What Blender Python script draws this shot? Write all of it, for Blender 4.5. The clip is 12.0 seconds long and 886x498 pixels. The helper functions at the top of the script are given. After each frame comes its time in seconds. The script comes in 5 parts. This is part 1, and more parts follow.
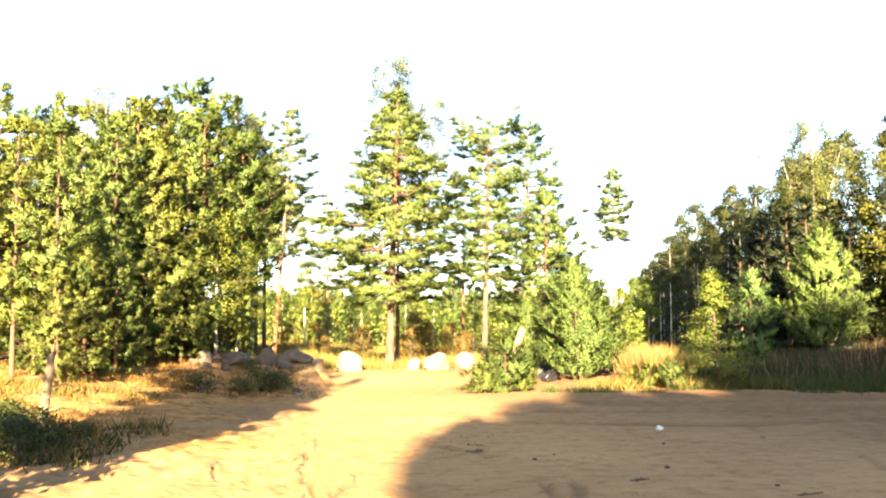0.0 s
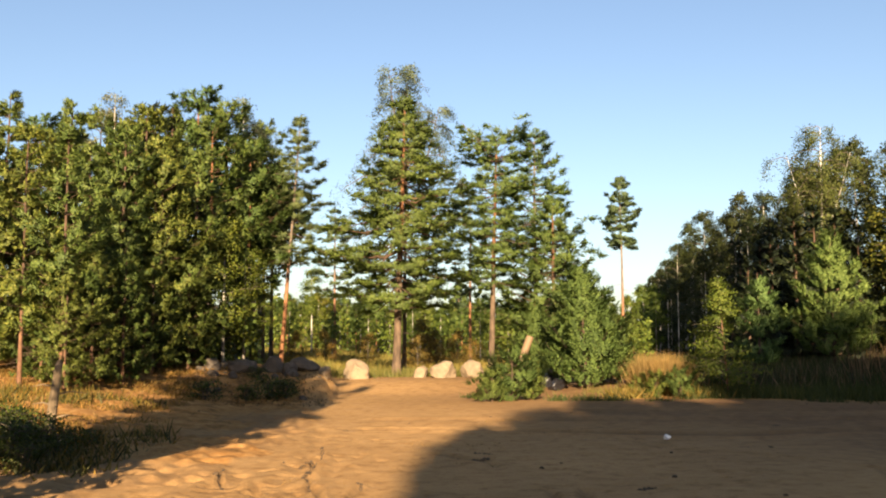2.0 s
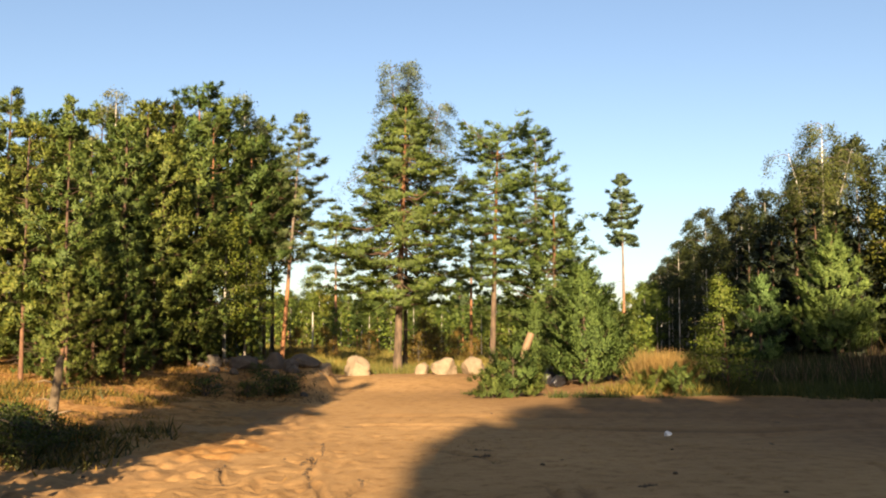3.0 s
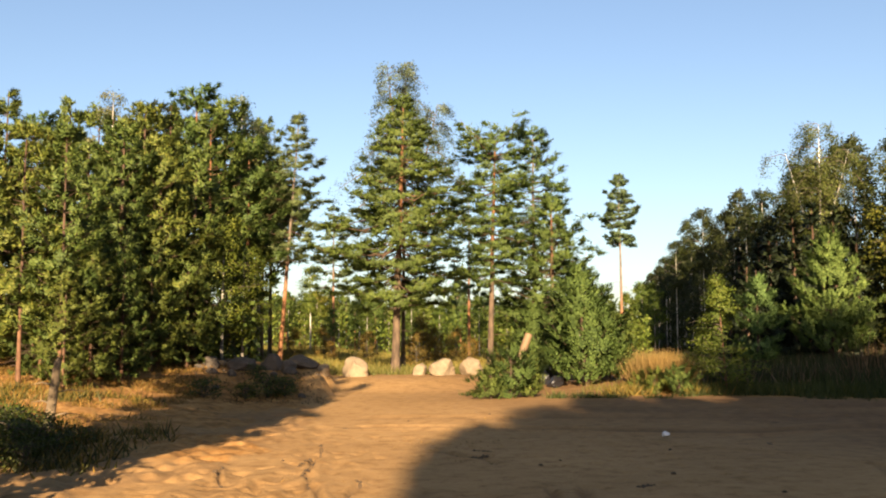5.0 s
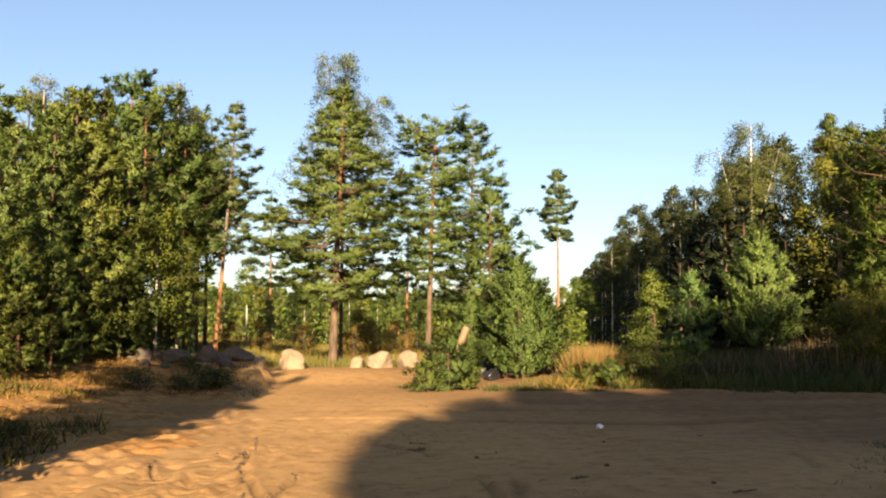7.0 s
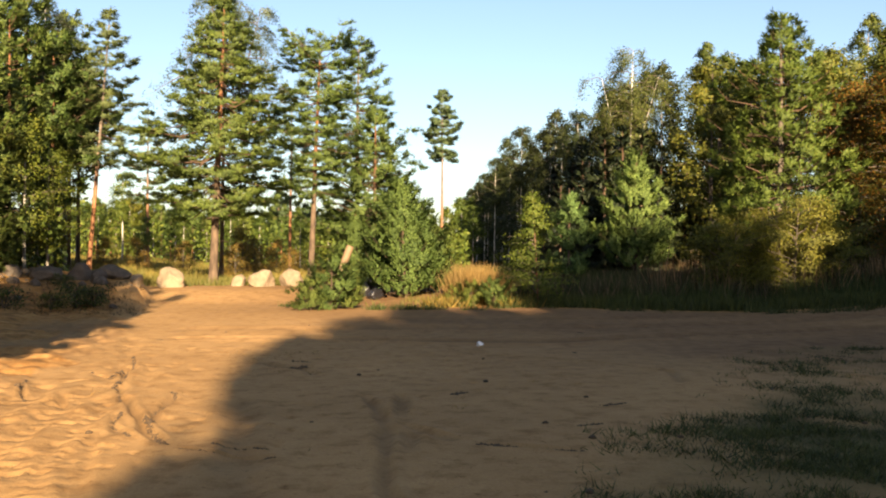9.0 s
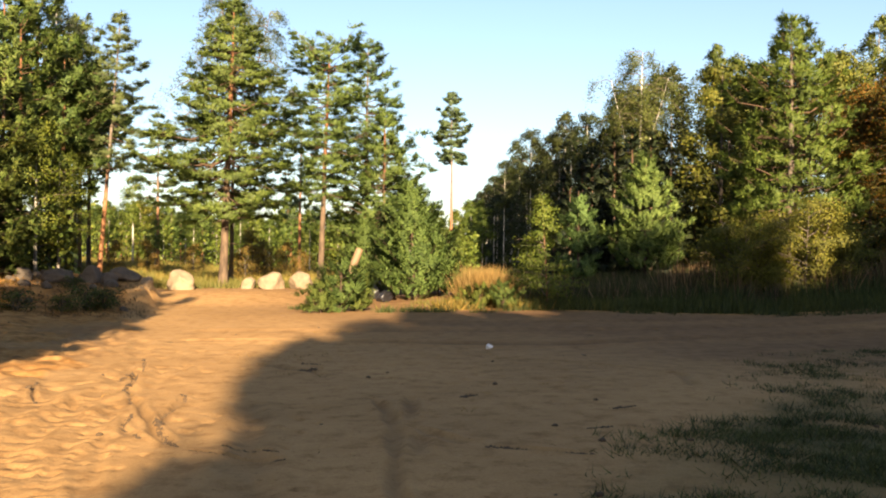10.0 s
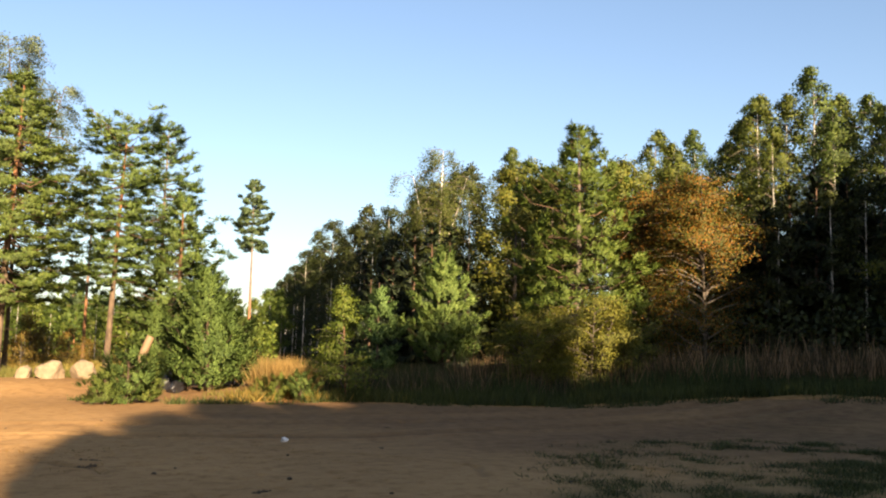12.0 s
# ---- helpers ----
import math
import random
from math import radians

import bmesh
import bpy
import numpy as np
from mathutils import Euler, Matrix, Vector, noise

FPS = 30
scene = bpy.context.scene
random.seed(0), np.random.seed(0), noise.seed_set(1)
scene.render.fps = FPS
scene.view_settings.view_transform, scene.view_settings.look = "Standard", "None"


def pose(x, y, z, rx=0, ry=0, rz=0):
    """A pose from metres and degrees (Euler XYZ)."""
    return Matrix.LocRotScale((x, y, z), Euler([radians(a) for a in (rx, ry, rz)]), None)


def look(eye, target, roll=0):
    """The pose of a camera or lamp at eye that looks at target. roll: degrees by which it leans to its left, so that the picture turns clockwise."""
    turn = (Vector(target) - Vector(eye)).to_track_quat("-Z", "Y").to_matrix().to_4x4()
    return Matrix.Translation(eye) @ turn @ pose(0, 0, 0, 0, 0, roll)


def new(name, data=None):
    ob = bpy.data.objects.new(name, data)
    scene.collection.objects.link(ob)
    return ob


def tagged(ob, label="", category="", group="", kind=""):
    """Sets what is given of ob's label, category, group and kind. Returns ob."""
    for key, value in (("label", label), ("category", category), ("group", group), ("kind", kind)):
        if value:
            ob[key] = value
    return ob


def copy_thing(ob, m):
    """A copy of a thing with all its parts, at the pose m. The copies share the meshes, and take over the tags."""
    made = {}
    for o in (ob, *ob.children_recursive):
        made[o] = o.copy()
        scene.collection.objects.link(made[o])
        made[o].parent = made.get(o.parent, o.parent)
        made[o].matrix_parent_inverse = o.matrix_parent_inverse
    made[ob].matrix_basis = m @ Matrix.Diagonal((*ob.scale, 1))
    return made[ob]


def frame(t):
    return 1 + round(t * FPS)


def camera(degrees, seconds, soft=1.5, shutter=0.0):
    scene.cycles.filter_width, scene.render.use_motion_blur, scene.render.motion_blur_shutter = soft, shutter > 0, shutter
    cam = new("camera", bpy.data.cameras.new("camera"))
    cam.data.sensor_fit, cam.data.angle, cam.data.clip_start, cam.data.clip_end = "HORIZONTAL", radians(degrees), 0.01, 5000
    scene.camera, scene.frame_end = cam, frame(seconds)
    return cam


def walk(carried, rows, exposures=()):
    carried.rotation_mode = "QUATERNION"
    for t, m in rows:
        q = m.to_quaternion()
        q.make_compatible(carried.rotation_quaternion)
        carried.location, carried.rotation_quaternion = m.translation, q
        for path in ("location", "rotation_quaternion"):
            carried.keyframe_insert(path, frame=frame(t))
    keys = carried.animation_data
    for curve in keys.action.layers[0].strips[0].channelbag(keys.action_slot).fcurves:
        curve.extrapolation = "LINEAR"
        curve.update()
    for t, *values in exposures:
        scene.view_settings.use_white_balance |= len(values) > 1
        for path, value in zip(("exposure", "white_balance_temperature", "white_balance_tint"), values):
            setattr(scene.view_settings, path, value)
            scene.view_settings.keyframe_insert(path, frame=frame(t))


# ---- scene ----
# ---- camera: one standpoint at eye height, turning ----
EYE = 1.6
cam = camera(50.56, 12.0, soft=2.0)
# seconds, yaw to the left, pitch, roll
TURNS = [
    (0.0, 0.04, 5.20, 0.40),
    (0.5, 0.34, 5.42, 0.15),
    (1.0, 0.35, 5.45, -0.00),
    (1.5, 0.60, 5.63, 0.02),
    (2.0, 0.46, 5.69, 0.28),
    (2.5, 0.40, 5.26, 0.15),
    (3.0, 0.52, 5.49, 0.21),
    (3.2, 0.63, 5.64, -0.03),
    (5.0, 0.39, 5.54, 0.37),
    (5.5, 0.40, 5.56, 0.29),
    (5.6, 0.40, 5.56, 0.29),
    (5.7, -0.37, 5.57, 0.25),
    (5.8, -2.52, 5.59, 0.13),
    (5.9, -3.42, 5.60, 0.08),
    (6.0, -3.66, 5.60, 0.07),
    (6.5, -3.41, 5.66, 0.08),
    (6.7, -3.41, 5.69, 0.12),
    (6.9, -3.40, 5.40, 0.09),
    (7.5, -3.30, 2.81, -0.19),
    (8.1, -3.18, 0.33, -0.44),
    (8.3, -3.16, -0.08, -0.50),
    (8.4, -3.26, -0.07, -0.50),
    (8.5, -4.17, 0.01, -0.50),
    (8.6, -6.50, 0.08, -0.47),
    (8.7, -8.96, 0.16, -0.44),
    (8.8, -10.25, 0.20, -0.43),
    (8.9, -10.54, 0.21, -0.43),
    (9.0, -10.47, 0.21, -0.43),
    (9.5, -10.00, 0.32, -0.49),
    (10.0, -9.90, 0.36, -0.41),
    (10.1, -10.07, 2.55, -0.45),
    (10.2, -10.28, 5.12, -0.49),
    (10.3, -10.30, 5.31, -0.50),
    (10.4, -10.29, 5.22, -0.50),
    (10.5, -10.29, 5.22, -0.50),
    (11.0, -10.24, 5.13, -0.46),
    (11.3, -10.24, 5.13, -0.46),
    (11.4, -10.71, 5.17, -0.49),
    (11.5, -13.61, 5.24, -0.67),
    (11.6, -17.22, 5.68, -0.91),
    (11.7, -19.95, 5.90, -1.08),
    (11.8, -21.37, 6.01, -1.17),
    (11.9, -22.08, 6.07, -1.22),
    (12.0, -22.08, 6.07, -1.22),
]
EXPOSURES = [(t, e + 0.14, 7300, 15) for t, e in ((0.0, 3.35), (0.2, 2.55), (0.5, 2.2), (0.8, 1.95), (1.2, 1.72), (1.7, 1.58), (5.5, 1.57), (6.0, 1.55), (8.3, 1.78), (9.1, 1.77), (9.6, 1.86), (10.0, 1.9), (10.4, 1.95), (11.3, 1.78), (12.0, 1.78))]
walk(cam, [(t, pose(0, 0, EYE, 90 + p, r, yaw)) for t, yaw, p, r in TURNS], EXPOSURES)

# ---- daylight: a low warm sun behind the standpoint, to its left ----
SUN_FROM, SUN_UP = radians(181), radians(18.5)   # compass from +y clockwise, elevation
world = bpy.data.worlds.new("sky")
scene.world = world
world.use_nodes = True
wn = world.node_tree
sky = wn.nodes.new("ShaderNodeTexSky")
sky.sky_type, sky.sun_disc = "NISHITA", False
sky.sun_elevation, sky.sun_rotation = SUN_UP, SUN_FROM
sky.air_density, sky.dust_density, sky.ozone_density = 1.0, 1.15, 2.8
wn.links.new(sky.outputs[0], wn.nodes["Background"].inputs[0])
wn.nodes["Background"].inputs[1].default_value = 0.062
sun = new("sun", bpy.data.lights.new("sun", "SUN"))
sun.data.energy, sun.data.angle, sun.data.color = 5.0, radians(0.6), (1.0, 0.85, 0.61)
sun_way = Vector((math.sin(SUN_FROM) * math.cos(SUN_UP), math.cos(SUN_FROM) * math.cos(SUN_UP), math.sin(SUN_UP)))
sun.matrix_world = look(sun_way * 60, (0, 0, 0))


# ---- materials ----
def nodes_of(name):
    m = bpy.data.materials.new(name)
    m.use_nodes = True
    n = m.node_tree.nodes
    return m, n, m.node_tree.links, n["Principled BSDF"]


def noise_node(n, l, scale, detail=4.0, rough=0.55, coords="Object", stretch=None):
    tc = n.new("ShaderNodeTexCoord")
    t = n.new("ShaderNodeTexNoise")
    t.inputs["Scale"].default_value, t.inputs["Detail"].default_value, t.inputs["Roughness"].default_value = scale, detail, rough
    src = tc.outputs[coords]
    if stretch:
        mp = n.new("ShaderNodeMapping")
        mp.inputs["Scale"].default_value = stretch
        l.new(src, mp.inputs[0])
        src = mp.outputs[0]
    l.new(src, t.inputs["Vector"])
    return t.outputs[0]


def ramp(n, l, src, stops):
    r = n.new("ShaderNodeValToRGB")
    while len(r.color_ramp.elements) < len(stops):
        r.color_ramp.elements.new(0.5)
    for e, (p, c) in zip(r.color_ramp.elements, stops):
        e.position, e.color = p, (*c, 1)
    l.new(src, r.inputs[0])
    return r.outputs[0]


def mix(n, l, fac, a, b, how="MIX"):
    m = n.new("ShaderNodeMix")
    m.data_type, m.blend_type = "RGBA", how
    for k, v in ((0, fac), (6, a), (7, b)):
        if hasattr(v, "links"):
            l.new(v, m.inputs[k])
        elif k == 0:
            m.inputs[0].default_value = v
        else:
            m.inputs[k].default_value = (*v, 1)
    return m.outputs[2]


def bumped(n, l, b, height, strength, distance):
    bp = n.new("ShaderNodeBump")
    bp.inputs["Strength"].default_value, bp.inputs["Distance"].default_value = strength, distance
    l.new(height, bp.inputs["Height"])
    l.new(bp.outputs[0], b.inputs["Normal"])


def leaf_material(name, dark, mid, light, through_share=0.25, rough=0.6, patch=0.7):
    """Leaves or needles: varied from leaf to leaf, from clump to clump and from plant to plant; some light passes through."""
    m, n, l, b = nodes_of(name)
    geo = n.new("ShaderNodeNewGeometry")
    col = ramp(n, l, geo.outputs["Random Per Island"], [(0.0, dark), (0.5, mid), (1.0, light)])
    clump = ramp(n, l, noise_node(n, l, patch, 2.0), [(0.3, (0.62, 0.66, 0.6)), (0.7, (1.25, 1.2, 1.1))])
    col = mix(n, l, 1.0, col, clump, "MULTIPLY")
    info = n.new("ShaderNodeObjectInfo")
    each = ramp(n, l, info.outputs["Random"], [(0.0, (0.82, 0.92, 0.95)), (0.5, (1.0, 1.0, 1.0)), (1.0, (1.2, 1.06, 0.85))])
    col = mix(n, l, 1.0, col, each, "MULTIPLY")
    l.new(col, b.inputs["Base Color"])
    b.inputs["Roughness"].default_value = rough
    b.inputs["Specular IOR Level"].default_value = 0.25
    tr = n.new("ShaderNodeBsdfTranslucent")
    l.new(col, tr.inputs[0])
    ms = n.new("ShaderNodeMixShader")
    ms.inputs[0].default_value = through_share
    l.new(b.outputs[0], ms.inputs[1])
    l.new(tr.outputs[0], ms.inputs[2])
    l.new(ms.outputs[0], n["Material Output"].inputs[0])
    return m


def bark_material(name, low, high, change, crack, scale=6.0):
    """Bark in coarse upright plates; the colour changes from low to high round the height given in metres."""
    m, n, l, b = nodes_of(name)
    tc = n.new("ShaderNodeTexCoord")
    sp = n.new("ShaderNodeSeparateXYZ")
    l.new(tc.outputs["Object"], sp.inputs[0])
    mr = n.new("ShaderNodeMapRange")
    mr.inputs[1].default_value, mr.inputs[2].default_value = change
    l.new(sp.outputs[2], mr.inputs[0])
    col = mix(n, l, mr.outputs[0], low, high)
    plates = noise_node(n, l, scale, 5.0, 0.65, stretch=(1, 1, 0.3))
    col = mix(n, l, 1.0, col, ramp(n, l, plates, [(0.35, crack), (0.6, (1.15, 1.12, 1.08))]), "MULTIPLY")
    l.new(col, b.inputs["Base Color"])
    b.inputs["Roughness"].default_value = 0.9
    bumped(n, l, b, plates, 0.7, 0.03)
    return m


def plain_material(name, a, c, scale, rough=0.8, bump=0.3, depth=0.02, metal=0.0):
    m, n, l, b = nodes_of(name)
    t = noise_node(n, l, scale, 6.0, 0.65)
    big = noise_node(n, l, scale * 0.17, 2.0)
    col = mix(n, l, t, a, c)
    col = mix(n, l, 1.0, col, ramp(n, l, big, [(0.3, (0.75, 0.75, 0.75)), (0.7, (1.15, 1.15, 1.15))]), "MULTIPLY")
    l.new(col, b.inputs["Base Color"])
    b.inputs["Roughness"].default_value, b.inputs["Metallic"].default_value = rough, metal
    bumped(n, l, b, t, bump, depth)
    return m


PINE = leaf_material("pine_needles", (0.036, 0.068, 0.014), (0.085, 0.128, 0.027), (0.145, 0.185, 0.046), 0.18)
PINE_WOOD = leaf_material("wood_pine_needles", (0.04, 0.063, 0.013), (0.1, 0.136, 0.028), (0.175, 0.195, 0.046), 0.14, patch=1.1)
# needles coloured dark enough to stand in for the wood's shade
SHADE_SPRUCE = leaf_material("shaded_spruce_needles", (0.008, 0.014, 0.006), (0.016, 0.025, 0.009), (0.03, 0.042, 0.015), 0.05)
PINE_FAR = leaf_material("pine_needles_grey_green", (0.052, 0.085, 0.036), (0.095, 0.135, 0.055), (0.14, 0.18, 0.078), 0.25)
PINE_YOUNG = leaf_material("young_pine_needles", (0.04, 0.068, 0.016), (0.105, 0.146, 0.034), (0.19, 0.235, 0.06), 0.18, patch=1.6)
PINE_CANDLE = leaf_material("bright_pine_needles", (0.046, 0.09, 0.024), (0.112, 0.178, 0.052), (0.195, 0.27, 0.086), 0.2, patch=1.6)
LEAF = leaf_material("dark_green_leaves", (0.028, 0.046, 0.009), (0.06, 0.086, 0.016), (0.115, 0.135, 0.028), 0.12)
# a darker copy of the leaf green, with the wood's shade in it
SHADE_LEAF = leaf_material("shaded_leaves", (0.011, 0.017, 0.004), (0.023, 0.032, 0.006), (0.058, 0.066, 0.015), 0.03)
FRESH = leaf_material("fresh_green_leaves", (0.055, 0.085, 0.014), (0.105, 0.145, 0.023), (0.165, 0.19, 0.036), 0.3)
BIRCH = leaf_material("birch_leaves", (0.06, 0.08, 0.02), (0.12, 0.14, 0.034), (0.20, 0.20, 0.06), 0.3)
BIRCH_THIN = leaf_material("thin_birch_leaves", (0.10, 0.122, 0.066), (0.15, 0.17, 0.095), (0.215, 0.228, 0.135), 0.3)
WILLOW = leaf_material("willow_leaves", (0.07, 0.085, 0.015), (0.13, 0.14, 0.025), (0.19, 0.19, 0.04), 0.3, patch=1.2)
AUTUMN = leaf_material("autumn_leaves", (0.065, 0.08, 0.014), (0.15, 0.105, 0.017), (0.31, 0.105, 0.013), 0.25, patch=1.4)
OLIVE = leaf_material("olive_brown_leaves", (0.055, 0.076, 0.014), (0.11, 0.128, 0.024), (0.165, 0.158, 0.032), 0.25)
GRASS = leaf_material("green_grass", (0.024, 0.038, 0.011), (0.045, 0.062, 0.017), (0.08, 0.092, 0.03), 0.25, patch=0.4)
LAWN = leaf_material("trampled_grass", (0.034, 0.04, 0.012), (0.066, 0.074, 0.022), (0.12, 0.118, 0.04), 0.2, patch=0.8)
MEADOW = leaf_material("meadow_grass", (0.08, 0.09, 0.02), (0.16, 0.14, 0.035), (0.25, 0.19, 0.06), 0.25, patch=0.3)
STRAW = leaf_material("dry_straw_grass", (0.17, 0.09, 0.03), (0.31, 0.17, 0.055), (0.43, 0.26, 0.09), 0.25)
FIREWEED = leaf_material("brown_fireweed", (0.028, 0.024, 0.012), (0.065, 0.048, 0.024), (0.30, 0.21, 0.15), 0.2)
RANK = leaf_material("rank_bank_leaves", (0.03, 0.034, 0.008), (0.085, 0.08, 0.018), (0.22, 0.14, 0.035), 0.2, patch=1.5)
RUSTY = leaf_material("rusty_leaves", (0.08, 0.062, 0.014), (0.17, 0.12, 0.026), (0.29, 0.17, 0.04), 0.3, patch=2.0)
HEATH = leaf_material("dry_heath", (0.1, 0.07, 0.018), (0.27, 0.14, 0.036), (0.42, 0.21, 0.06), 0.25)
BARK_PINE = bark_material("pine_bark", (0.12, 0.08, 0.05), (0.23, 0.10, 0.045), (3.6, 5.6), (0.35, 0.33, 0.32))
BARK_FAR = bark_material("slim_pine_bark", (0.30, 0.135, 0.06), (0.20, 0.155, 0.115), (3.2, 6.0), (0.45, 0.42, 0.4))
BARK_YOUNG = bark_material("young_pine_bark", (0.17, 0.085, 0.045), (0.10, 0.058, 0.036), (1.6, 3.6), (0.45, 0.42, 0.4), 10.0)
BARK_BIRCH = bark_material("birch_bark", (0.30, 0.27, 0.23), (0.46, 0.43, 0.37), (0.3, 1.5), (0.12, 0.11, 0.10), 3.0)
BARK_LIMB = bark_material("limb_bark", (0.09, 0.055, 0.034), (0.12, 0.066, 0.037), (3.0, 8.0), (0.5, 0.48, 0.46))
BARK_WHITE = bark_material("white_birch_bark", (0.45, 0.42, 0.37), (0.68, 0.64, 0.57), (1.0, 3.0), (0.2, 0.18, 0.16), 3.0)
BARK_DARK = bark_material("dark_bark", (0.09, 0.07, 0.05), (0.13, 0.10, 0.075), (0.5, 4.0), (0.5, 0.5, 0.5))
ROCK = plain_material("granite", (0.12, 0.08, 0.046), (0.37, 0.275, 0.172), 6.0, 0.85, 0.7, 0.05)
# darker copy of the granite, with the mound's shade in its colour
ROCK_DARK = plain_material("shaded_granite", (0.05, 0.038, 0.027), (0.15, 0.115, 0.085), 7.0, 0.9, 0.7, 0.05)
WOOD = plain_material("sawn_pale_wood", (0.15, 0.09, 0.045), (0.26, 0.165, 0.09), 9.0, 0.7)
DEAD = plain_material("weathered_dead_wood", (0.14, 0.098, 0.056), (0.27, 0.19, 0.112), 14.0, 0.9, 0.6)
BAG = plain_material("black_plastic", (0.012, 0.011, 0.013), (0.03, 0.028, 0.03), 5.0, 0.35, 0.4, 0.03)
PAPER = plain_material("white_litter", (0.7, 0.69, 0.66), (0.82, 0.81, 0.8), 12.0, 0.6)
CLOD = plain_material("damp_earth", (0.045, 0.027, 0.013), (0.105, 0.064, 0.032), 16.0, 0.95)
TWIG = plain_material("dark_twigs", (0.05, 0.035, 0.02), (0.12, 0.085, 0.05), 20.0, 0.9)


def ground_material():
    """Loose sand with damp and trodden patches, changing to needle litter and turf by the soil attribute."""
    m, n, l, b = nodes_of("sandy_ground")
    grain = noise_node(n, l, 60.0, 3.0, 0.7)
    foot = noise_node(n, l, 3.2, 5.0, 0.62)
    patch = noise_node(n, l, 0.22, 4.0, 0.6)
    sand = mix(n, l, foot, (0.315, 0.177, 0.072), (0.465, 0.283, 0.123))
    sand = mix(n, l, 1.0, sand, ramp(n, l, patch, [(0.3, (0.80, 0.77, 0.74)), (0.65, (1.08, 1.07, 1.05))]), "MULTIPLY")
    sand = mix(n, l, 1.0, sand, ramp(n, l, grain, [(0.35, (0.86, 0.85, 0.84)), (0.65, (1.08, 1.08, 1.08))]), "MULTIPLY")
    crumbs = ramp(n, l, noise_node(n, l, 12.0, 4.0, 0.7), [(0.61, (1, 1, 1)), (0.69, (0.62, 0.58, 0.54))])
    sand = mix(n, l, 1.0, sand, crumbs, "MULTIPLY")
    smudge = ramp(n, l, noise_node(n, l, 3.4, 5.0, 0.65), [(0.49, (1, 1, 1)), (0.68, (0.68, 0.64, 0.6))])
    sand = mix(n, l, 1.0, sand, smudge, "MULTIPLY")
    damp = n.new("ShaderNodeAttribute")
    damp.attribute_name = "damp"
    sand = mix(n, l, damp.outputs["Fac"], sand, (0.12, 0.072, 0.036))
    # blends the sand to a darker brown by its own attribute
    brown_sand = n.new("ShaderNodeAttribute")
    brown_sand.attribute_name = "brown_sand"
    sand = mix(n, l, brown_sand.outputs["Fac"], sand, ramp(n, l, foot, [(0.3, (0.1, 0.053, 0.025)), (0.7, (0.215, 0.12, 0.057))]))
    litter = ramp(n, l, noise_node(n, l, 2.3, 6.0, 0.7), [(0.3, (0.1, 0.056, 0.022)), (0.48, (0.29, 0.14, 0.044)), (0.68, (0.43, 0.24, 0.09))])
    soil = n.new("ShaderNodeAttribute")
    soil.attribute_name = "soil"
    edge = n.new("ShaderNodeMath")
    edge.operation = "MULTIPLY_ADD"
    l.new(foot, edge.inputs[0])
    edge.inputs[1].default_value = 0.7
    shift = n.new("ShaderNodeMath")
    shift.operation = "SUBTRACT"
    l.new(soil.outputs["Fac"], shift.inputs[0])
    shift.inputs[1].default_value = 0.35
    l.new(shift.outputs[0], edge.inputs[2])
    fac = ramp(n, l, edge.outputs[0], [(0.35, (0, 0, 0)), (0.6, (1, 1, 1))])
    base = mix(n, l, fac, sand, litter)
    turf = n.new("ShaderNodeAttribute")
    turf.attribute_name = "turf"
    green = ramp(n, l, noise_node(n, l, 1.4, 6.0, 0.7), [(0.3, (0.036, 0.038, 0.012)), (0.6, (0.075, 0.07, 0.023)), (0.8, (0.14, 0.105, 0.045))])
    base = mix(n, l, turf.outputs["Fac"], base, green)
    l.new(base, b.inputs["Base Color"])
    b.inputs["Roughness"].default_value = 0.95
    b.inputs["Specular IOR Level"].default_value = 0.1
    pits = noise_node(n, l, 13.0, 4.0, 0.65)
    prints = ramp(n, l, noise_node(n, l, 5.5, 2.5, 0.5), [(0.52, (1, 1, 1)), (0.66, (0, 0, 0))])
    rel = mix(n, l, 0.55, mix(n, l, 0.5, foot, grain), pits)
    rel = mix(n, l, 0.3, rel, prints)
    bumped(n, l, b, rel, 0.55, 0.024)
    return m


GROUND = ground_material()


# ---- mesh tools ----
def lattice(ix, iy, seed):
    h = (ix.astype(np.int64) * 374761393 + iy.astype(np.int64) * 668265263 + seed * 974711) & 0x7FFFFFFF
    h = ((h ^ (h >> 13)) * 1274126177) & 0x7FFFFFFF
    return ((h ^ (h >> 16)) & 0xFFFF) / 65535.0


def value_noise(x, y, seed=0):
    ix, iy = np.floor(x), np.floor(y)
    fx, fy = x - ix, y - iy
    fx, fy = fx * fx * (3 - 2 * fx), fy * fy * (3 - 2 * fy)
    a, b = lattice(ix, iy, seed), lattice(ix + 1, iy, seed)
    c, d = lattice(ix, iy + 1, seed), lattice(ix + 1, iy + 1, seed)
    return (a * (1 - fx) + b * fx) * (1 - fy) + (c * (1 - fx) + d * fx) * fy


def step(v, a, b):
    k = np.clip((v - a) / (b - a), 0, 1)
    return k * k * (3 - 2 * k)


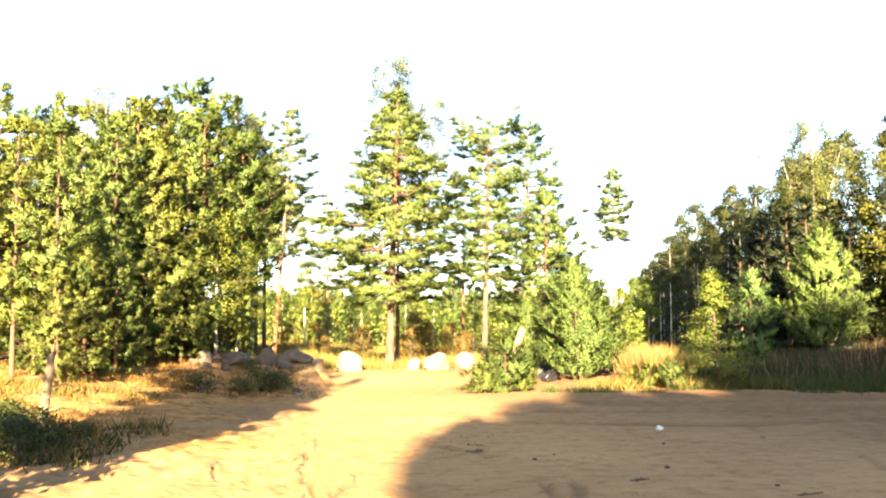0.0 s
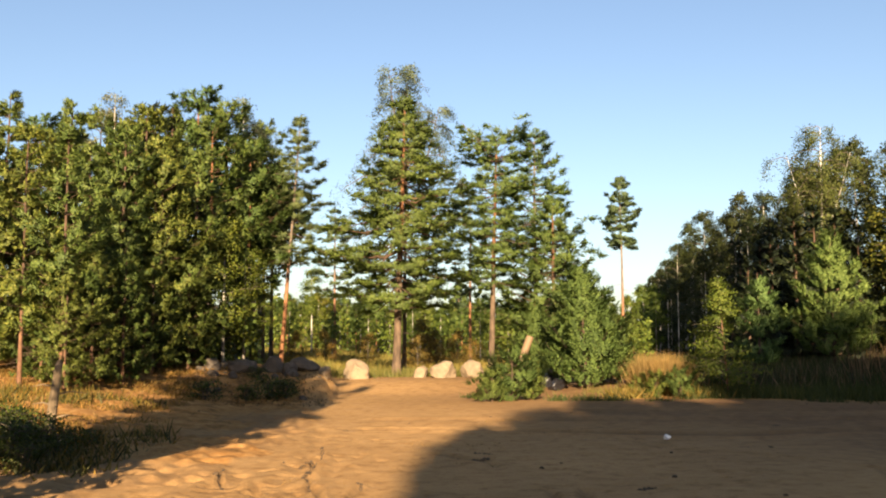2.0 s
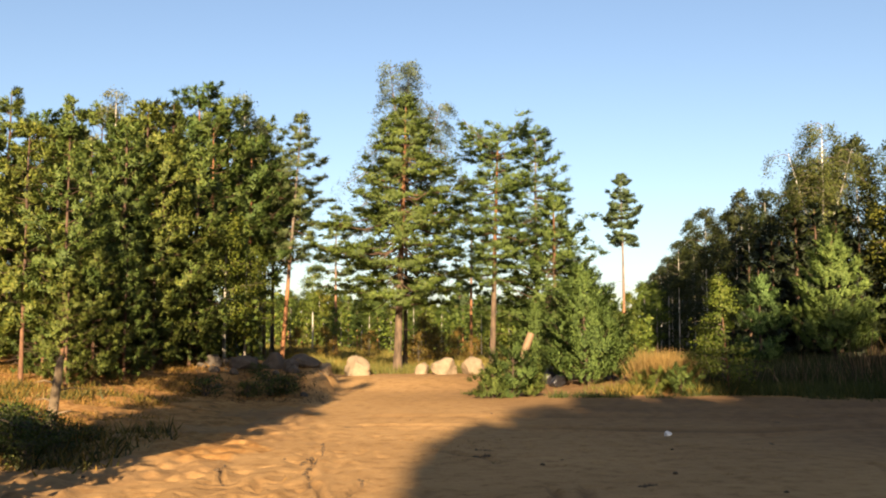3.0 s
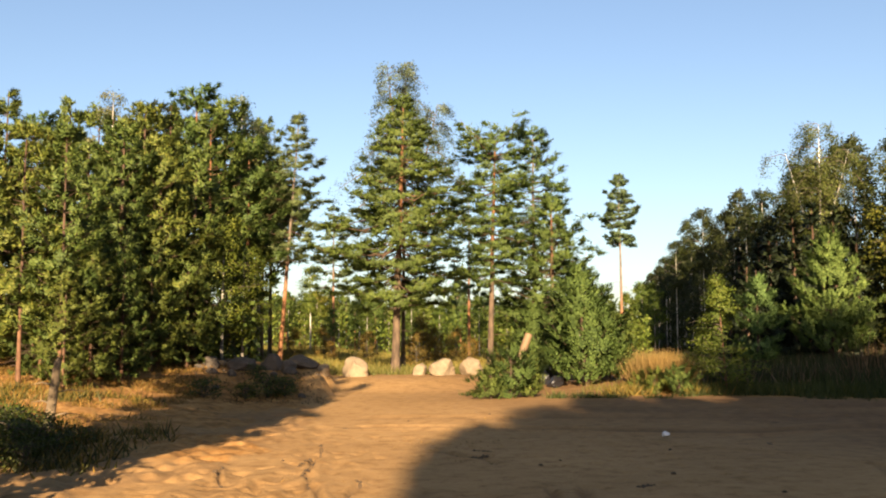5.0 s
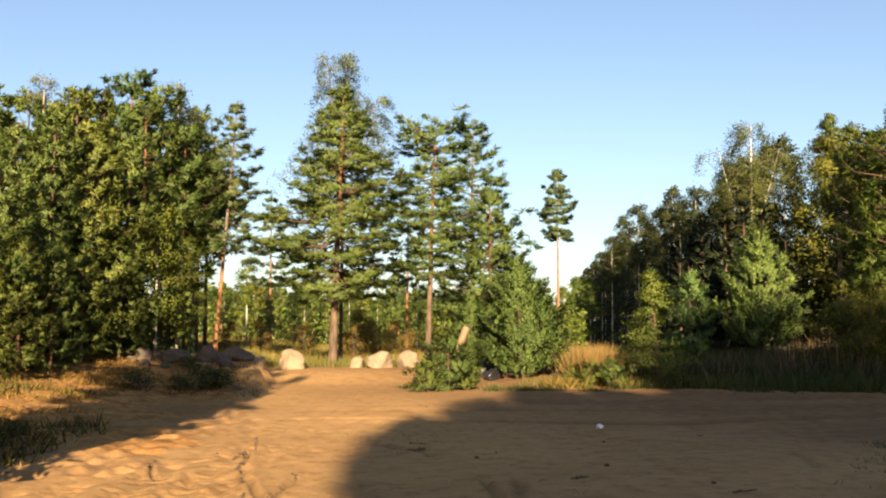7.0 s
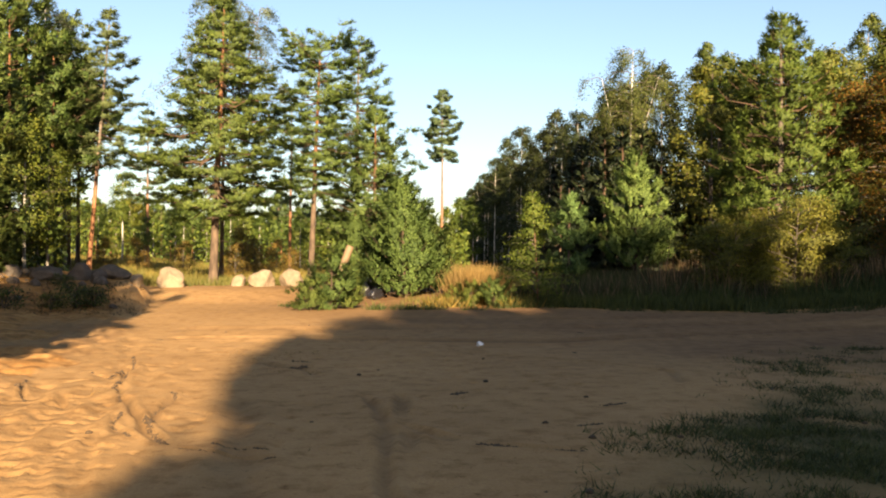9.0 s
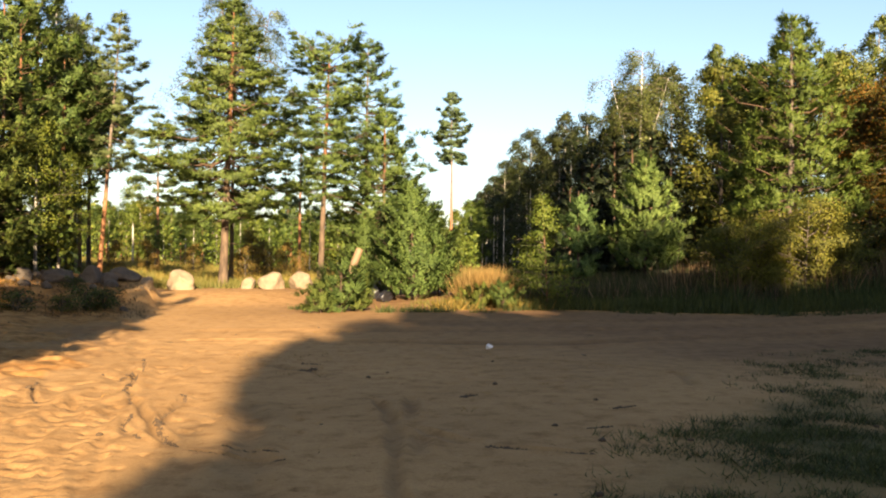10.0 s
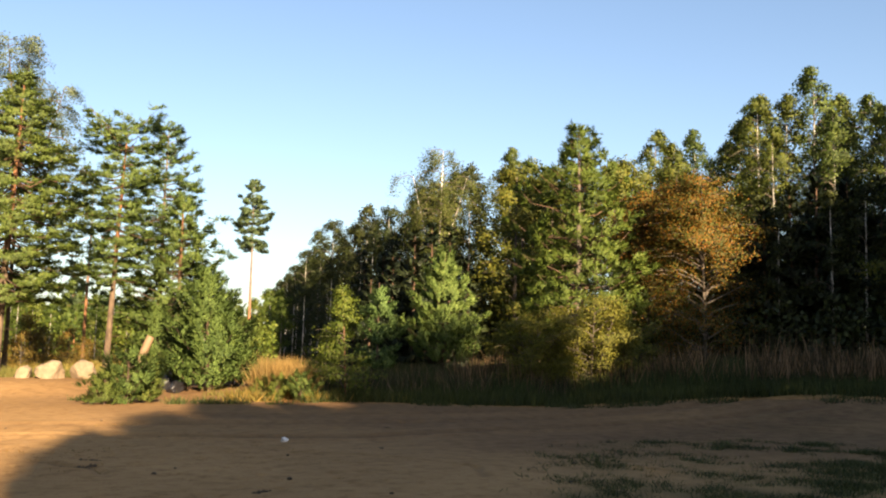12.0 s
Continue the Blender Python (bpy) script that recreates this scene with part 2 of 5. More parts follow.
def mesh_of(name, verts, faces, smooth=False):
    """A mesh from an (n, 3) array and arrays of faces with three or four corners each."""
    me = bpy.data.meshes.new(name)
    faces = [np.asarray(q) for q in faces if len(q)]
    me.vertices.add(len(verts))
    me.vertices.foreach_set("co", np.asarray(verts, np.float32).ravel())
    corners = np.concatenate([q.ravel() for q in faces])
    sizes = np.concatenate([np.full(len(q), q.shape[1]) for q in faces])
    me.loops.add(len(corners))
    me.loops.foreach_set("vertex_index", corners.astype(np.int32))
    me.polygons.add(len(sizes))
    me.polygons.foreach_set("loop_start", np.concatenate([[0], np.cumsum(sizes)[:-1]]).astype(np.int32))
    me.update(calc_edges=True)
    if smooth:
        me.polygons.foreach_set("use_smooth", np.ones(len(sizes), bool))
    return me


def part(name, me, material, parent=None, label=""):
    ob = new(name, me)
    if not me.materials:
        me.materials.append(material)
    if parent:
        ob.parent = parent
    return tagged(ob, label)


class Tubes:
    """Tapered round limbs gathered into one mesh."""

    def __init__(self):
        self.v, self.f, self.n = [], [], 0

    def add(self, path, radii, sides=5):
        p = np.asarray(path, float)
        d = np.gradient(p, axis=0)
        d /= np.linalg.norm(d, axis=1)[:, None] + 1e-9
        ref = np.where(np.abs(d[:, 2:]) > 0.8, [[1.0, 0, 0]], [[0, 0, 1.0]])
        u = np.cross(d, ref)
        u /= np.linalg.norm(u, axis=1)[:, None] + 1e-9
        w = np.cross(d, u)
        a = np.arange(sides) * 2 * np.pi / sides
        ring = u[:, None] * np.cos(a)[None, :, None] + w[:, None] * np.sin(a)[None, :, None]
        self.v.append((p[:, None] + ring * np.asarray(radii)[:, None, None]).reshape(-1, 3))
        i = np.arange(len(p) - 1)[:, None] * sides
        j = np.arange(sides)[None]
        k = (j + 1) % sides
        self.f.append((np.stack([i + j, i + k, i + sides + k, i + sides + j], -1) + self.n).reshape(-1, 4))
        self.n += len(p) * sides

    def mesh(self, name):
        return mesh_of(name, np.concatenate(self.v), [np.concatenate(self.f)], True)


def blades(centres, ways, lengths, widths, rng, fold=0.0):
    """One kite-shaped blade or leaf from each centre along its way."""
    n = len(centres)
    d = ways / (np.linalg.norm(ways, axis=1)[:, None] + 1e-9)
    side = np.cross(d, rng.normal(size=(n, 3)))
    side /= np.linalg.norm(side, axis=1)[:, None] + 1e-9
    lengths, widths = np.broadcast_to(lengths, n)[:, None], np.broadcast_to(widths, n)[:, None]
    mid = centres + d * lengths * 0.5
    tip = centres + d * lengths
    tip[:, 2] -= fold * lengths[:, 0]
    v = np.stack([centres, mid + side * widths, tip, mid - side * widths], 1).reshape(-1, 3)
    return v, np.arange(4 * n).reshape(n, 4)


def needles_of(centres, ways, lengths, widths, rng, fold=0.0):
    """One slender pointed blade from each centre along its way."""
    n = len(centres)
    d = ways / (np.linalg.norm(ways, axis=1)[:, None] + 1e-9)
    side = np.cross(d, rng.normal(size=(n, 3)))
    side /= np.linalg.norm(side, axis=1)[:, None] + 1e-9
    lengths, widths = np.broadcast_to(lengths, n)[:, None], np.broadcast_to(widths, n)[:, None]
    tip = centres + d * lengths
    tip[:, 2] -= fold * lengths[:, 0]
    v = np.stack([centres + side * widths, tip, centres - side * widths], 1).reshape(-1, 3)
    return v, np.arange(3 * n).reshape(n, 3)


def rounded(me, corners, outs):
    """Give each leaf of a crown the roundness of the bunch it sits in: its face turned outward, its normals along the bunch's."""
    outs = outs / (np.linalg.norm(outs, axis=1)[:, None] + 1e-9)
    co = np.empty(len(me.vertices) * 3, np.float32)
    me.vertices.foreach_get("co", co)
    co = co.reshape(-1, corners, 3)
    turned = (np.cross(co[:, 1] - co[:, 0], co[:, 2] - co[:, 0]) * outs).sum(1) < 0
    order = np.arange(len(me.vertices)).reshape(-1, corners)
    order[turned] = order[turned][:, ::-1]
    me.loops.foreach_set("vertex_index", order.ravel().astype(np.int32))
    me.polygons.foreach_set("use_smooth", np.ones(len(me.polygons), bool))
    me.update(calc_edges=True)
    me.normals_split_custom_set_from_vertices(np.repeat(outs, corners, 0).tolist())
    return me


# ---- the lie of the land ----
def polar(az, dist):
    a = radians(az)
    return dist * math.sin(a), dist * math.cos(a)


# ruts and fissures in the sand: way points, width, depth, dampness, length of the tyre's tread bars
WHEEL_RUTS = [
    ([(-1.6, 5.2), (-1.78, 6.34), (-2.1, 7.4), (-2.14, 8.04), (-2.05, 9.97), (-1.91, 11.97), (-2.11, 14.58), (-2.4, 18.0)], 0.15, 0.032, 0.2, 0.26),
    ([(-1.45, 5.2), (-1.62, 6.34), (-1.76, 7.59), (-1.72, 9.13), (-1.62, 10.56), (-1.45, 13.0)], 0.12, 0.023, 0.12, 0.2),
    ([(-2.1, 5.0), (-2.39, 6.21), (-2.6, 7.01), (-2.75, 8.05), (-2.62, 9.4), (-2.55, 12.0)], 0.15, 0.036, 0.2, 0.28),
    ([(-2.75, 5.6), (-3.05, 6.8), (-3.3, 8.4), (-3.2, 10.5)], 0.14, 0.029, 0.15, 0.26),
    ([(-1.2, 6.2), (-1.34, 6.99), (-1.48, 7.8), (-1.45, 8.82)], 0.07, 0.022, 0.15, 0.0),
    ([(-1.9, 13.2), (-1.62, 10.9), (-1.52, 10.56), (-1.31, 9.72), (-1.07, 8.68), (-0.83, 7.98)], 0.045, 0.04, 0.5, 0.0),
    ([(-0.83, 7.98), (-0.45, 7.6), (0.1, 7.3)], 0.03, 0.03, 0.6, 0.0),
    ([(-1.47, 9.6), (-1.4, 9.0), (-1.23, 8.4)], 0.04, 0.03, 0.4, 0.0),
    ([(-1.12, 11.2), (-1.02, 10.56), (-1.12, 9.6), (-1.0, 8.97)], 0.04, 0.03, 0.4, 0.0),
    ([(-1.95, 14.5), (-1.8, 13.2), (-1.98, 12.3)], 0.04, 0.03, 0.4, 0.0),
    ([(-2.9, 12.0), (-2.72, 11.2), (-2.55, 10.7)], 0.03, 0.03, 0.7, 0.0),
]
FISSURES = [
    ([(0.75, 5.4), (0.80, 6.4), (0.92, 7.4), (1.06, 8.52), (1.1, 9.43), (1.05, 10.6)], 0.06, 0.04, 0.63, 0.0),
    ([(1.13, 8.9), (1.3, 9.3), (1.38, 9.7), (1.5, 10.7)], 0.06, 0.035, 0.55, 0.0),
    ([(1.1, 8.8), (1.27, 8.6), (1.5, 7.9), (1.68, 7.7)], 0.06, 0.04, 0.63, 0.0),
    ([(0.85, 7.3), (1.12, 7.5), (1.28, 8.5)], 0.071, 0.03, 0.5, 0.0),
    ([(1.7, 7.6), (2.0, 7.5), (2.6, 7.2)], 0.048, 0.03, 0.63, 0.0),
    ([(0.65, 12.1), (0.45, 13.0), (0.1, 13.3), (-0.3, 14.2)], 0.071, 0.03, 0.63, 0.0),
    ([(-0.1, 5.0), (-0.14, 6.0), (-0.2, 7.4), (-0.31, 8.8), (-0.3, 10.5)], 0.15, 0.03, 0.36, 0.0),
    ([(-0.6, 8.0), (-0.1, 7.7), (0.15, 7.5)], 0.042, 0.03, 0.55, 0.0),
]
CROSS_TRACKS = [
    ([(-2.0, 17.6), (0.12, 17.5), (1.06, 17.33), (3.13, 16.6), (5.13, 16.4), (7.8, 17.3), (12.0, 18.4), (17.8, 18.6), (21.8, 20.2), (32.0, 25.0)], 0.24, 0.06, 1.3, 0.0),
    ([(-2.0, 19.6), (3.0, 19.6), (8.0, 19.5), (13.0, 20.6), (19.0, 21.2), (24.0, 23.4), (34.0, 29.0)], 0.4, 0.06, 0.8, 0.0),
    ([(2.0, 22.4), (8.0, 22.0), (13.0, 23.0), (20.0, 24.6), (30.0, 29.0)], 0.25, 0.05, 0.45, 0.0),
    ([(3.0, 14.5), (4.5, 13.5), (5.4, 12.0), (5.0, 10.8)], 0.06, 0.03, 0.4, 0.0),
]


def rut_field(x, y):
    low, wet = np.zeros_like(x), np.zeros_like(x)
    for way, width, depth, moist, tread in WHEEL_RUTS + FISSURES + CROSS_TRACKS:
        best, along, run = np.full_like(x, 9.0), np.zeros_like(x), 0.0
        for (ax, ay), (bx, by) in zip(way[:-1], way[1:]):
            ex, ey = bx - ax, by - ay
            ln = math.hypot(ex, ey)
            t = np.clip(((x - ax) * ex + (y - ay) * ey) / (ln * ln), 0, 1)
            far = np.hypot(x - ax - t * ex, y - ay - t * ey)
            along = np.where(far < best, run + t * ln, along)
            best = np.minimum(best, far)
            run += ln
        best = best + (value_noise(x * 2.2, y * 2.2, 5) - 0.5) * min(0.22, width * 1.4)
        k = np.clip(best / width, -1, 4)
        fade = step(along, 0.0, 0.5) * step(run - along, 0.0, 0.5) * (0.55 + 0.6 * value_noise(x * 0.7, y * 0.7, 9))
        low += fade * (-depth * np.exp(-k * k) + 0.55 * depth * np.exp(-((k - 1.7) ** 2) * 2))
        if tread:
            low -= fade * 0.75 * depth * np.exp(-(k * 0.7) ** 4) * step(np.sin(along * 2 * np.pi / tread + 3 * best / width) + 2.0 * (value_noise(x * 6, y * 6, 17) - 0.5), 0.45, 0.85)
        wet = np.maximum(wet, np.minimum(1.0, fade * moist * np.exp(-0.7 * k * k) * (0.45 + 0.6 * value_noise(x * 0.9, y * 0.9, 8))))
    return low, wet


def ground_z(x, y, fine=False):
    x, y = np.asarray(x, float), np.asarray(y, float)
    d = np.hypot(x, y)
    az = np.degrees(np.arctan2(x, np.maximum(y, 0.01)))
    ahead = step(y, 0, 8)
    ledge = 0.34 * step(d, 28.5, 33.0) * ahead                       # the sand step that carries the boulders
    ragged = (value_noise(x * 0.8, y * 0.8, 41) - 0.5) * 1.1
    mound = 0.62 * step(d + ragged, 25.2, 28.6) * (1 - 0.5 * step(d, 32.0, 36.0)) * step(-az + 0.7 * ragged, 6.9, 8.0) * (1 - step(-az, 16.5, 22.0)) * ahead
    left = 0.75 * step(d, 12, 30) * ahead * step(-az + 0.2 * (d - 22), 11.0, 24.0)
    right = 0.62 * step(az, 26, 46) * step(d, 20, 29) * ahead + 0.2 * step(az, 10, 24) * step(d, 28, 36) * ahead
    z = ledge * (1 - 0.6 * step(az, 8, 14)) + mound + left * (1 - 0.55 * step(-az, 6.9, 8.0) * (1 - step(-az, 16.5, 22.0)) * step(d, 25, 28.6)) + right
    z = z + (value_noise(x * 0.12, y * 0.12, 1) - 0.5) * 0.16 * step(d, 6, 30) + (value_noise(x * 0.4, y * 0.4, 2) - 0.5) * 0.03
    if fine:
        near = 1 - step(d, 25, 45)
        lump = value_noise(x * 2.1, y * 2.1, 3) - 0.5
        z = z + near * (lump * 0.004 + (value_noise(x * 5.0 + y, y * 5.0 - x, 4) - 0.5) * 0.004)
        trod = 0.15 + 0.85 * step(value_noise(x * 0.35, y * 0.35, 15) + 0.3 * step(-x, 0.5, 2.5), 0.35, 0.75)
        dents = 0.6 * value_noise(x * 7.0 + 1.6 * y, y * 4.4 - 0.9 * x, 6) + 0.4 * value_noise(x * 11.0 - 2 * y, y * 9.0 + 2 * x, 7)
        z = z + near * trod * (0.003 * step(dents, 0.5, 0.62) - 0.022 * step(dents, 0.66, 0.745))
        scuffed = hollow(x, y)
        z = z + scuffed * near * (0.06 * (value_noise(x * 2.2, y * 1.5, 8) - 0.5) + 0.09 * (value_noise(x * 6.0, y * 4.2, 9) - 0.5) + 0.03)
        z = z + rut_field(x, y)[0] * near * (1 - scuffed)
    return z


def gz(x, y):
    return float(ground_z(np.array([x]), np.array([y]))[0])


def turf_edge(y):
    """Where the turf beside the standpoint begins, to the right, at each distance ahead."""
    return np.interp(y, [2, 4, 5.9, 7.3, 8.7, 10.5, 14, 16.8, 19], [0.6, 1.1, 1.95, 2.9, 4.1, 5.6, 7.7, 11.9, 16])


def hollow(x, y):
    """The scuffed foot of the left bank, where sand and litter mix, ending at a low edge against the open sand."""
    edge = np.interp(y, [7, 8.65, 10.4, 10.9, 12.6, 16.5, 21.3, 24], [-4.8, -4.1, -3.8, -2.95, -2.7, -2.55, -2.7, -3.6])
    return step(edge - x + (value_noise(x * 1.3, y * 1.3, 13) - 0.5) * 0.5, -0.05, 0.25) * step(y, 6, 9) * (1 - step(y, 23, 26))


def build_ground():
    """One sheet out to the horizon, finest where the camera looks and near it."""
    ang = np.radians(np.concatenate([np.arange(-34, 54, 0.21), np.arange(54, 326, 6.0)]))
    rad = np.concatenate([[0.3, 1.2, 2.2], 3.4 * np.exp(np.arange(0, 305) * 0.0055), 18.2 * np.exp(np.arange(0, 78) * 0.0116), 45 * np.exp(np.arange(1, 40) * 0.1)])
    a, r = np.meshgrid(ang, rad)
    x, y = r * np.sin(a), r * np.cos(a)
    z = ground_z(x.ravel(), y.ravel(), True).reshape(x.shape)
    z = z * (1 - step(r, 120, 300))
    v = np.stack([x, y, z], -1).reshape(-1, 3)
    rows_, cols = x.shape
    i, j = np.meshgrid(np.arange(rows_ - 1), np.arange(cols), indexing="ij")
    k = (j + 1) % cols
    q = np.stack([i * cols + j, (i + 1) * cols + j, (i + 1) * cols + k, i * cols + k], -1).reshape(-1, 4)[:, ::-1]
    hub = np.array([[0, 0, v[0, 2]]])
    v = np.concatenate([v, hub])
    fan = np.stack([np.arange(cols), (np.arange(cols) + 1) % cols, np.full(cols, len(v) - 1)], -1)[:, ::-1]
    me = mesh_of("ground", v, [q, fan], True)
    vx, vy = v[:, 0], v[:, 1]
    d, az = np.hypot(vx, vy), np.degrees(np.arctan2(vx, vy))
    wob = (value_noise(vx * 0.35, vy * 0.35, 11) - 0.5) * 3.0
    soil = step(-az + wob * 1.2, 13.0, 17.0) * step(d + wob * 0.6, 15.0, 18.5) * (vy > 0)
    soil = np.maximum(soil, step(d + wob, 35.0, 37.5))
    soil = np.maximum(soil, step(d + wob * 0.4, 26.5, 28.0) * step(az, 9.0, 12.0))
    soil = np.maximum(soil, step(-vy, 2, 6))
    soil = np.maximum(soil, hollow(vx, vy) * (0.25 + 0.65 * step(value_noise(vx * 0.9, vy * 0.6, 12), 0.3, 0.75)))
    soil = np.maximum(soil, step(d + wob * 0.7, 20.0, 24.0) * step(-az + wob * 0.6, 7.4, 9.6))
    turf = step(az + wob * 2, 12, 16) * step(d + wob * 0.4, 27.2, 29) * 0.9
    near_turf = step(vx - turf_edge(vy) + wob * 0.3, -0.3, 0.9) * step(vy, -6, 0) * (1 - step(vy, 17, 20))
    turf = np.maximum(turf, near_turf * (1 - 0.8 * step(vy, 7.5, 11.5)) * (0.35 + 0.55 * step(value_noise(vx * 1.1, vy * 1.1, 14), 0.3, 0.7)))
    turf = np.maximum(turf, step(d + wob * 2, 38, 44) * 0.8)
    # darker brown sand: patchy, growing to the right and with distance
    brown_sand = step(vx + 0.3 * (vy - 14) + wob * 0.8, 0.5, 9.0) * step(vy + wob * 0.5, 8, 14) * (0.55 + 0.4 * value_noise(vx * 0.3, vy * 0.7, 44))
    brown_sand = np.maximum(brown_sand, hollow(vx, vy) * (0.2 + 0.5 * value_noise(vx * 1.6, vy * 1.2, 45)))
    for key, val in (("soil", soil), ("brown_sand", brown_sand), ("turf", turf), ("damp", rut_field(vx, vy)[1] * (1 - step(d, 30, 45)))):
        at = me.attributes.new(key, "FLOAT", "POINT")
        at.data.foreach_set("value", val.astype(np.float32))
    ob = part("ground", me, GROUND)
    return tagged(ob, "trodden pale orange sand with wheel ruts, turf and needle litter", "ground", kind="structure")


build_ground()


# ---- kinds of trees ----
def stem(h, lean, wobble, rng, n=14, bend=0.0):
    s = np.linspace(0, 1, n)
    x = lean[0] * s * h + bend * np.sin(s * np.pi) + np.cumsum(rng.normal(0, wobble, n)) * s
    y = lean[1] * s * h + np.cumsum(rng.normal(0, wobble, n)) * s
    return np.stack([x, y, s * h - 0.12 * (s == 0)], -1)


def on_path(path, z):
    return np.array([np.interp(z, path[:, 2], path[:, 0]), np.interp(z, path[:, 2], path[:, 1]), z])


def pine(seed, h, base, profile, radius=0.12, whorls=16, arms=5, up=0.15, tip=0.15, density=14, tuft=8, length=0.24, width=0.03,
         lean=(0, 0), bend=0.0, needles=None, bark=None, name="pine_tree", dead=6, ragged=0.12, split=False, side=0.3, gap=0.08, spray=0.0, shoot=0.26, lift=0.5, flat=1.0, fan=0.5, bunch=(8, 14)):
    """A Scots pine: trunk, whorls of limbs, and needles in tufts on the outer limbs. profile: (share of the crown's height, reach in metres)."""
    rng = np.random.default_rng(seed)
    root = new(name)
    bark = bark or BARK_PINE
    path = stem(h, lean, 0.012 * h / 10, rng, bend=bend)
    trunk = Tubes()
    s = np.linspace(0, 1, len(path))
    rr = radius * (1 - s) ** 0.75 + 0.012
    rr[0] *= 1.3
    trunk.add(path, rr, 9)
    part("trunk", trunk.mesh("trunk"), BARK_LIMB if name != "pine_tree" else bark, root)
    limbs, sites, outs, hearts = Tubes(), [], [], []
    fr, reach = np.array(profile).T
    for k in range(whorls):
        f0 = np.clip((k + rng.uniform(-0.4, 0.4)) / (whorls - 1), 0, 1)
        turn = rng.uniform(0, 6.3)
        n_arms = max(2, arms + int(rng.integers(-2, 2)))
        for a in range(n_arms):
            f = np.clip(f0 + rng.normal(0, 0.25 / whorls), 0, 1)
            o = on_path(path, base + (h - base) * f * 0.985)
            ang = turn + a * 6.283 / n_arms + rng.normal(0, 0.35)
            ln = float(np.interp(f, fr, reach)) * rng.uniform(0.45, 1.2)
            if ln < 0.06:
                continue
            u = np.linspace(0, 1, 5)
            out = np.array([math.cos(ang), math.sin(ang)])
            rise = up + rng.normal(0, ragged) + 0.25 * (f - 0.4) + 2.2 * max(0.0, f - 0.78)
            curve = np.stack([o[0] + out[0] * ln * u, o[1] + out[1] * ln * u, o[2] + ln * (rise * u + tip * u * u - 0.06 * np.sin(u * 3.14))], -1)
            curve[1:-1] += rng.normal(0, 0.04 * ln, (3, 3))
            thick = np.interp(u, [0, 1], [0.01 + 0.012 * ln * radius / 0.15, 0.004])
            if split and ln > 0.7:
                one = Tubes()
                one.add(curve, thick, 5)
                part("limb", one.mesh("limb"), BARK_LIMB, root)
            else:
                limbs.add(curve[[0, 2, 4]], thick[[0, 2, 4]], 3)
            if spray:   # bunches of upturned shoots on side twigs, with gaps between the bunches
                c, way, heart = [], [], []
                for k2 in range(int(spray * (ln + 0.25)) + 1):
                    t = rng.uniform(0.04, 1.0) ** 0.8
                    p = np.array([np.interp(t, u, curve[:, i]) for i in range(3)])
                    a2 = ang + rng.normal(0, 0.75)
                    p = p + 0.34 * ln * (1.2 - t) * rng.uniform(0.2, 1.2) * np.array([math.cos(a2), math.sin(a2), rng.uniform(-0.15, 0.3)])
                    n_sh, m = int(rng.integers(*bunch)), max(3, int(shoot / gap))
                    sd = np.array([math.cos(a2), math.sin(a2), lift]) + rng.normal(0, fan, (n_sh, 3)) * [1, 1, flat] + [0, 0, 0.12 * flat]
                    sd /= np.linalg.norm(sd, axis=1)[:, None]
                    run = shoot * rng.uniform(0.55, 1.3, n_sh)[:, None] * rng.uniform(0.03, 1, (n_sh, m))
                    c.append((p + sd[:, None] * run[..., None]).reshape(-1, 3))
                    way.append(np.repeat(sd, m, 0) * 1.15)
                    heart.append(np.repeat([p - 0.25 * shoot * sd.mean(0)], n_sh * m, 0))
                c, way = np.concatenate(c), np.concatenate(way)
            else:
                m = max(2, int(density * ln * (0.6 + 0.4 * ln)))
                t = rng.uniform(0.04, 1.03, m) ** 0.75
                c = np.stack([np.interp(t, u, curve[:, i]) for i in range(3)], -1)
                spread = (0.06 + side * ln * np.sin(np.clip(t, 0, 1) * 2.7)) * rng.uniform(-1, 1, m)
                c[:, 0] += -out[1] * spread
                c[:, 1] += out[0] * spread
                c[:, 2] += rng.normal(0.04, 0.06, m) - 0.15 * np.abs(spread)
                way = np.stack([out[0] * np.ones(m), out[1] * np.ones(m), np.full(m, 0.7)], -1)
                way[:, 0] += -out[1] * spread * 1.2
                way[:, 1] += out[0] * spread * 1.2
            sites.append(c)
            outs.append(way)
            hearts.append(np.concatenate(heart) if spray else np.repeat([curve[2] - [0, 0, 0.12]], len(c), 0) * 0.5 + c * [0.5, 0.5, 0.4] + [0, 0, 0.1 * curve[2][2] - 0.06])
    for k in range(dead):
        z = rng.uniform(base * 0.35, base) if base > 1 else base
        o = on_path(path, z)
        ang, ln = rng.uniform(0, 6.3), rng.uniform(0.3, 0.9)
        limbs.add([o, o + np.array([math.cos(ang) * ln * 0.5, math.sin(ang) * ln * 0.5, 0.02]), o + np.array([math.cos(ang) * ln, math.sin(ang) * ln, -0.06])], [0.016, 0.011, 0.004], 3)
    c, w = np.concatenate(sites), np.concatenate(outs)
    c, w, heart = np.repeat(c, tuft, 0), np.repeat(w, tuft, 0), np.repeat(np.concatenate(hearts), tuft, 0)
    n = len(c)
    w = w + rng.normal(0, 0.5 if fan > 0.4 else 0.42, (n, 3))
    c = c + rng.normal(0, 0.02 if spray else 0.04, (n, 3))
    v, q = needles_of(c, w, length * rng.uniform(0.6, 1.3, n), width * rng.uniform(0.6, 1.2, n), rng)
    if limbs.v:
        tagged(part("branchwork", limbs.mesh("branchwork"), BARK_LIMB, root), kind="stuff")
    swell = c - heart
    swell /= np.linalg.norm(swell, axis=1)[:, None] + 1e-6
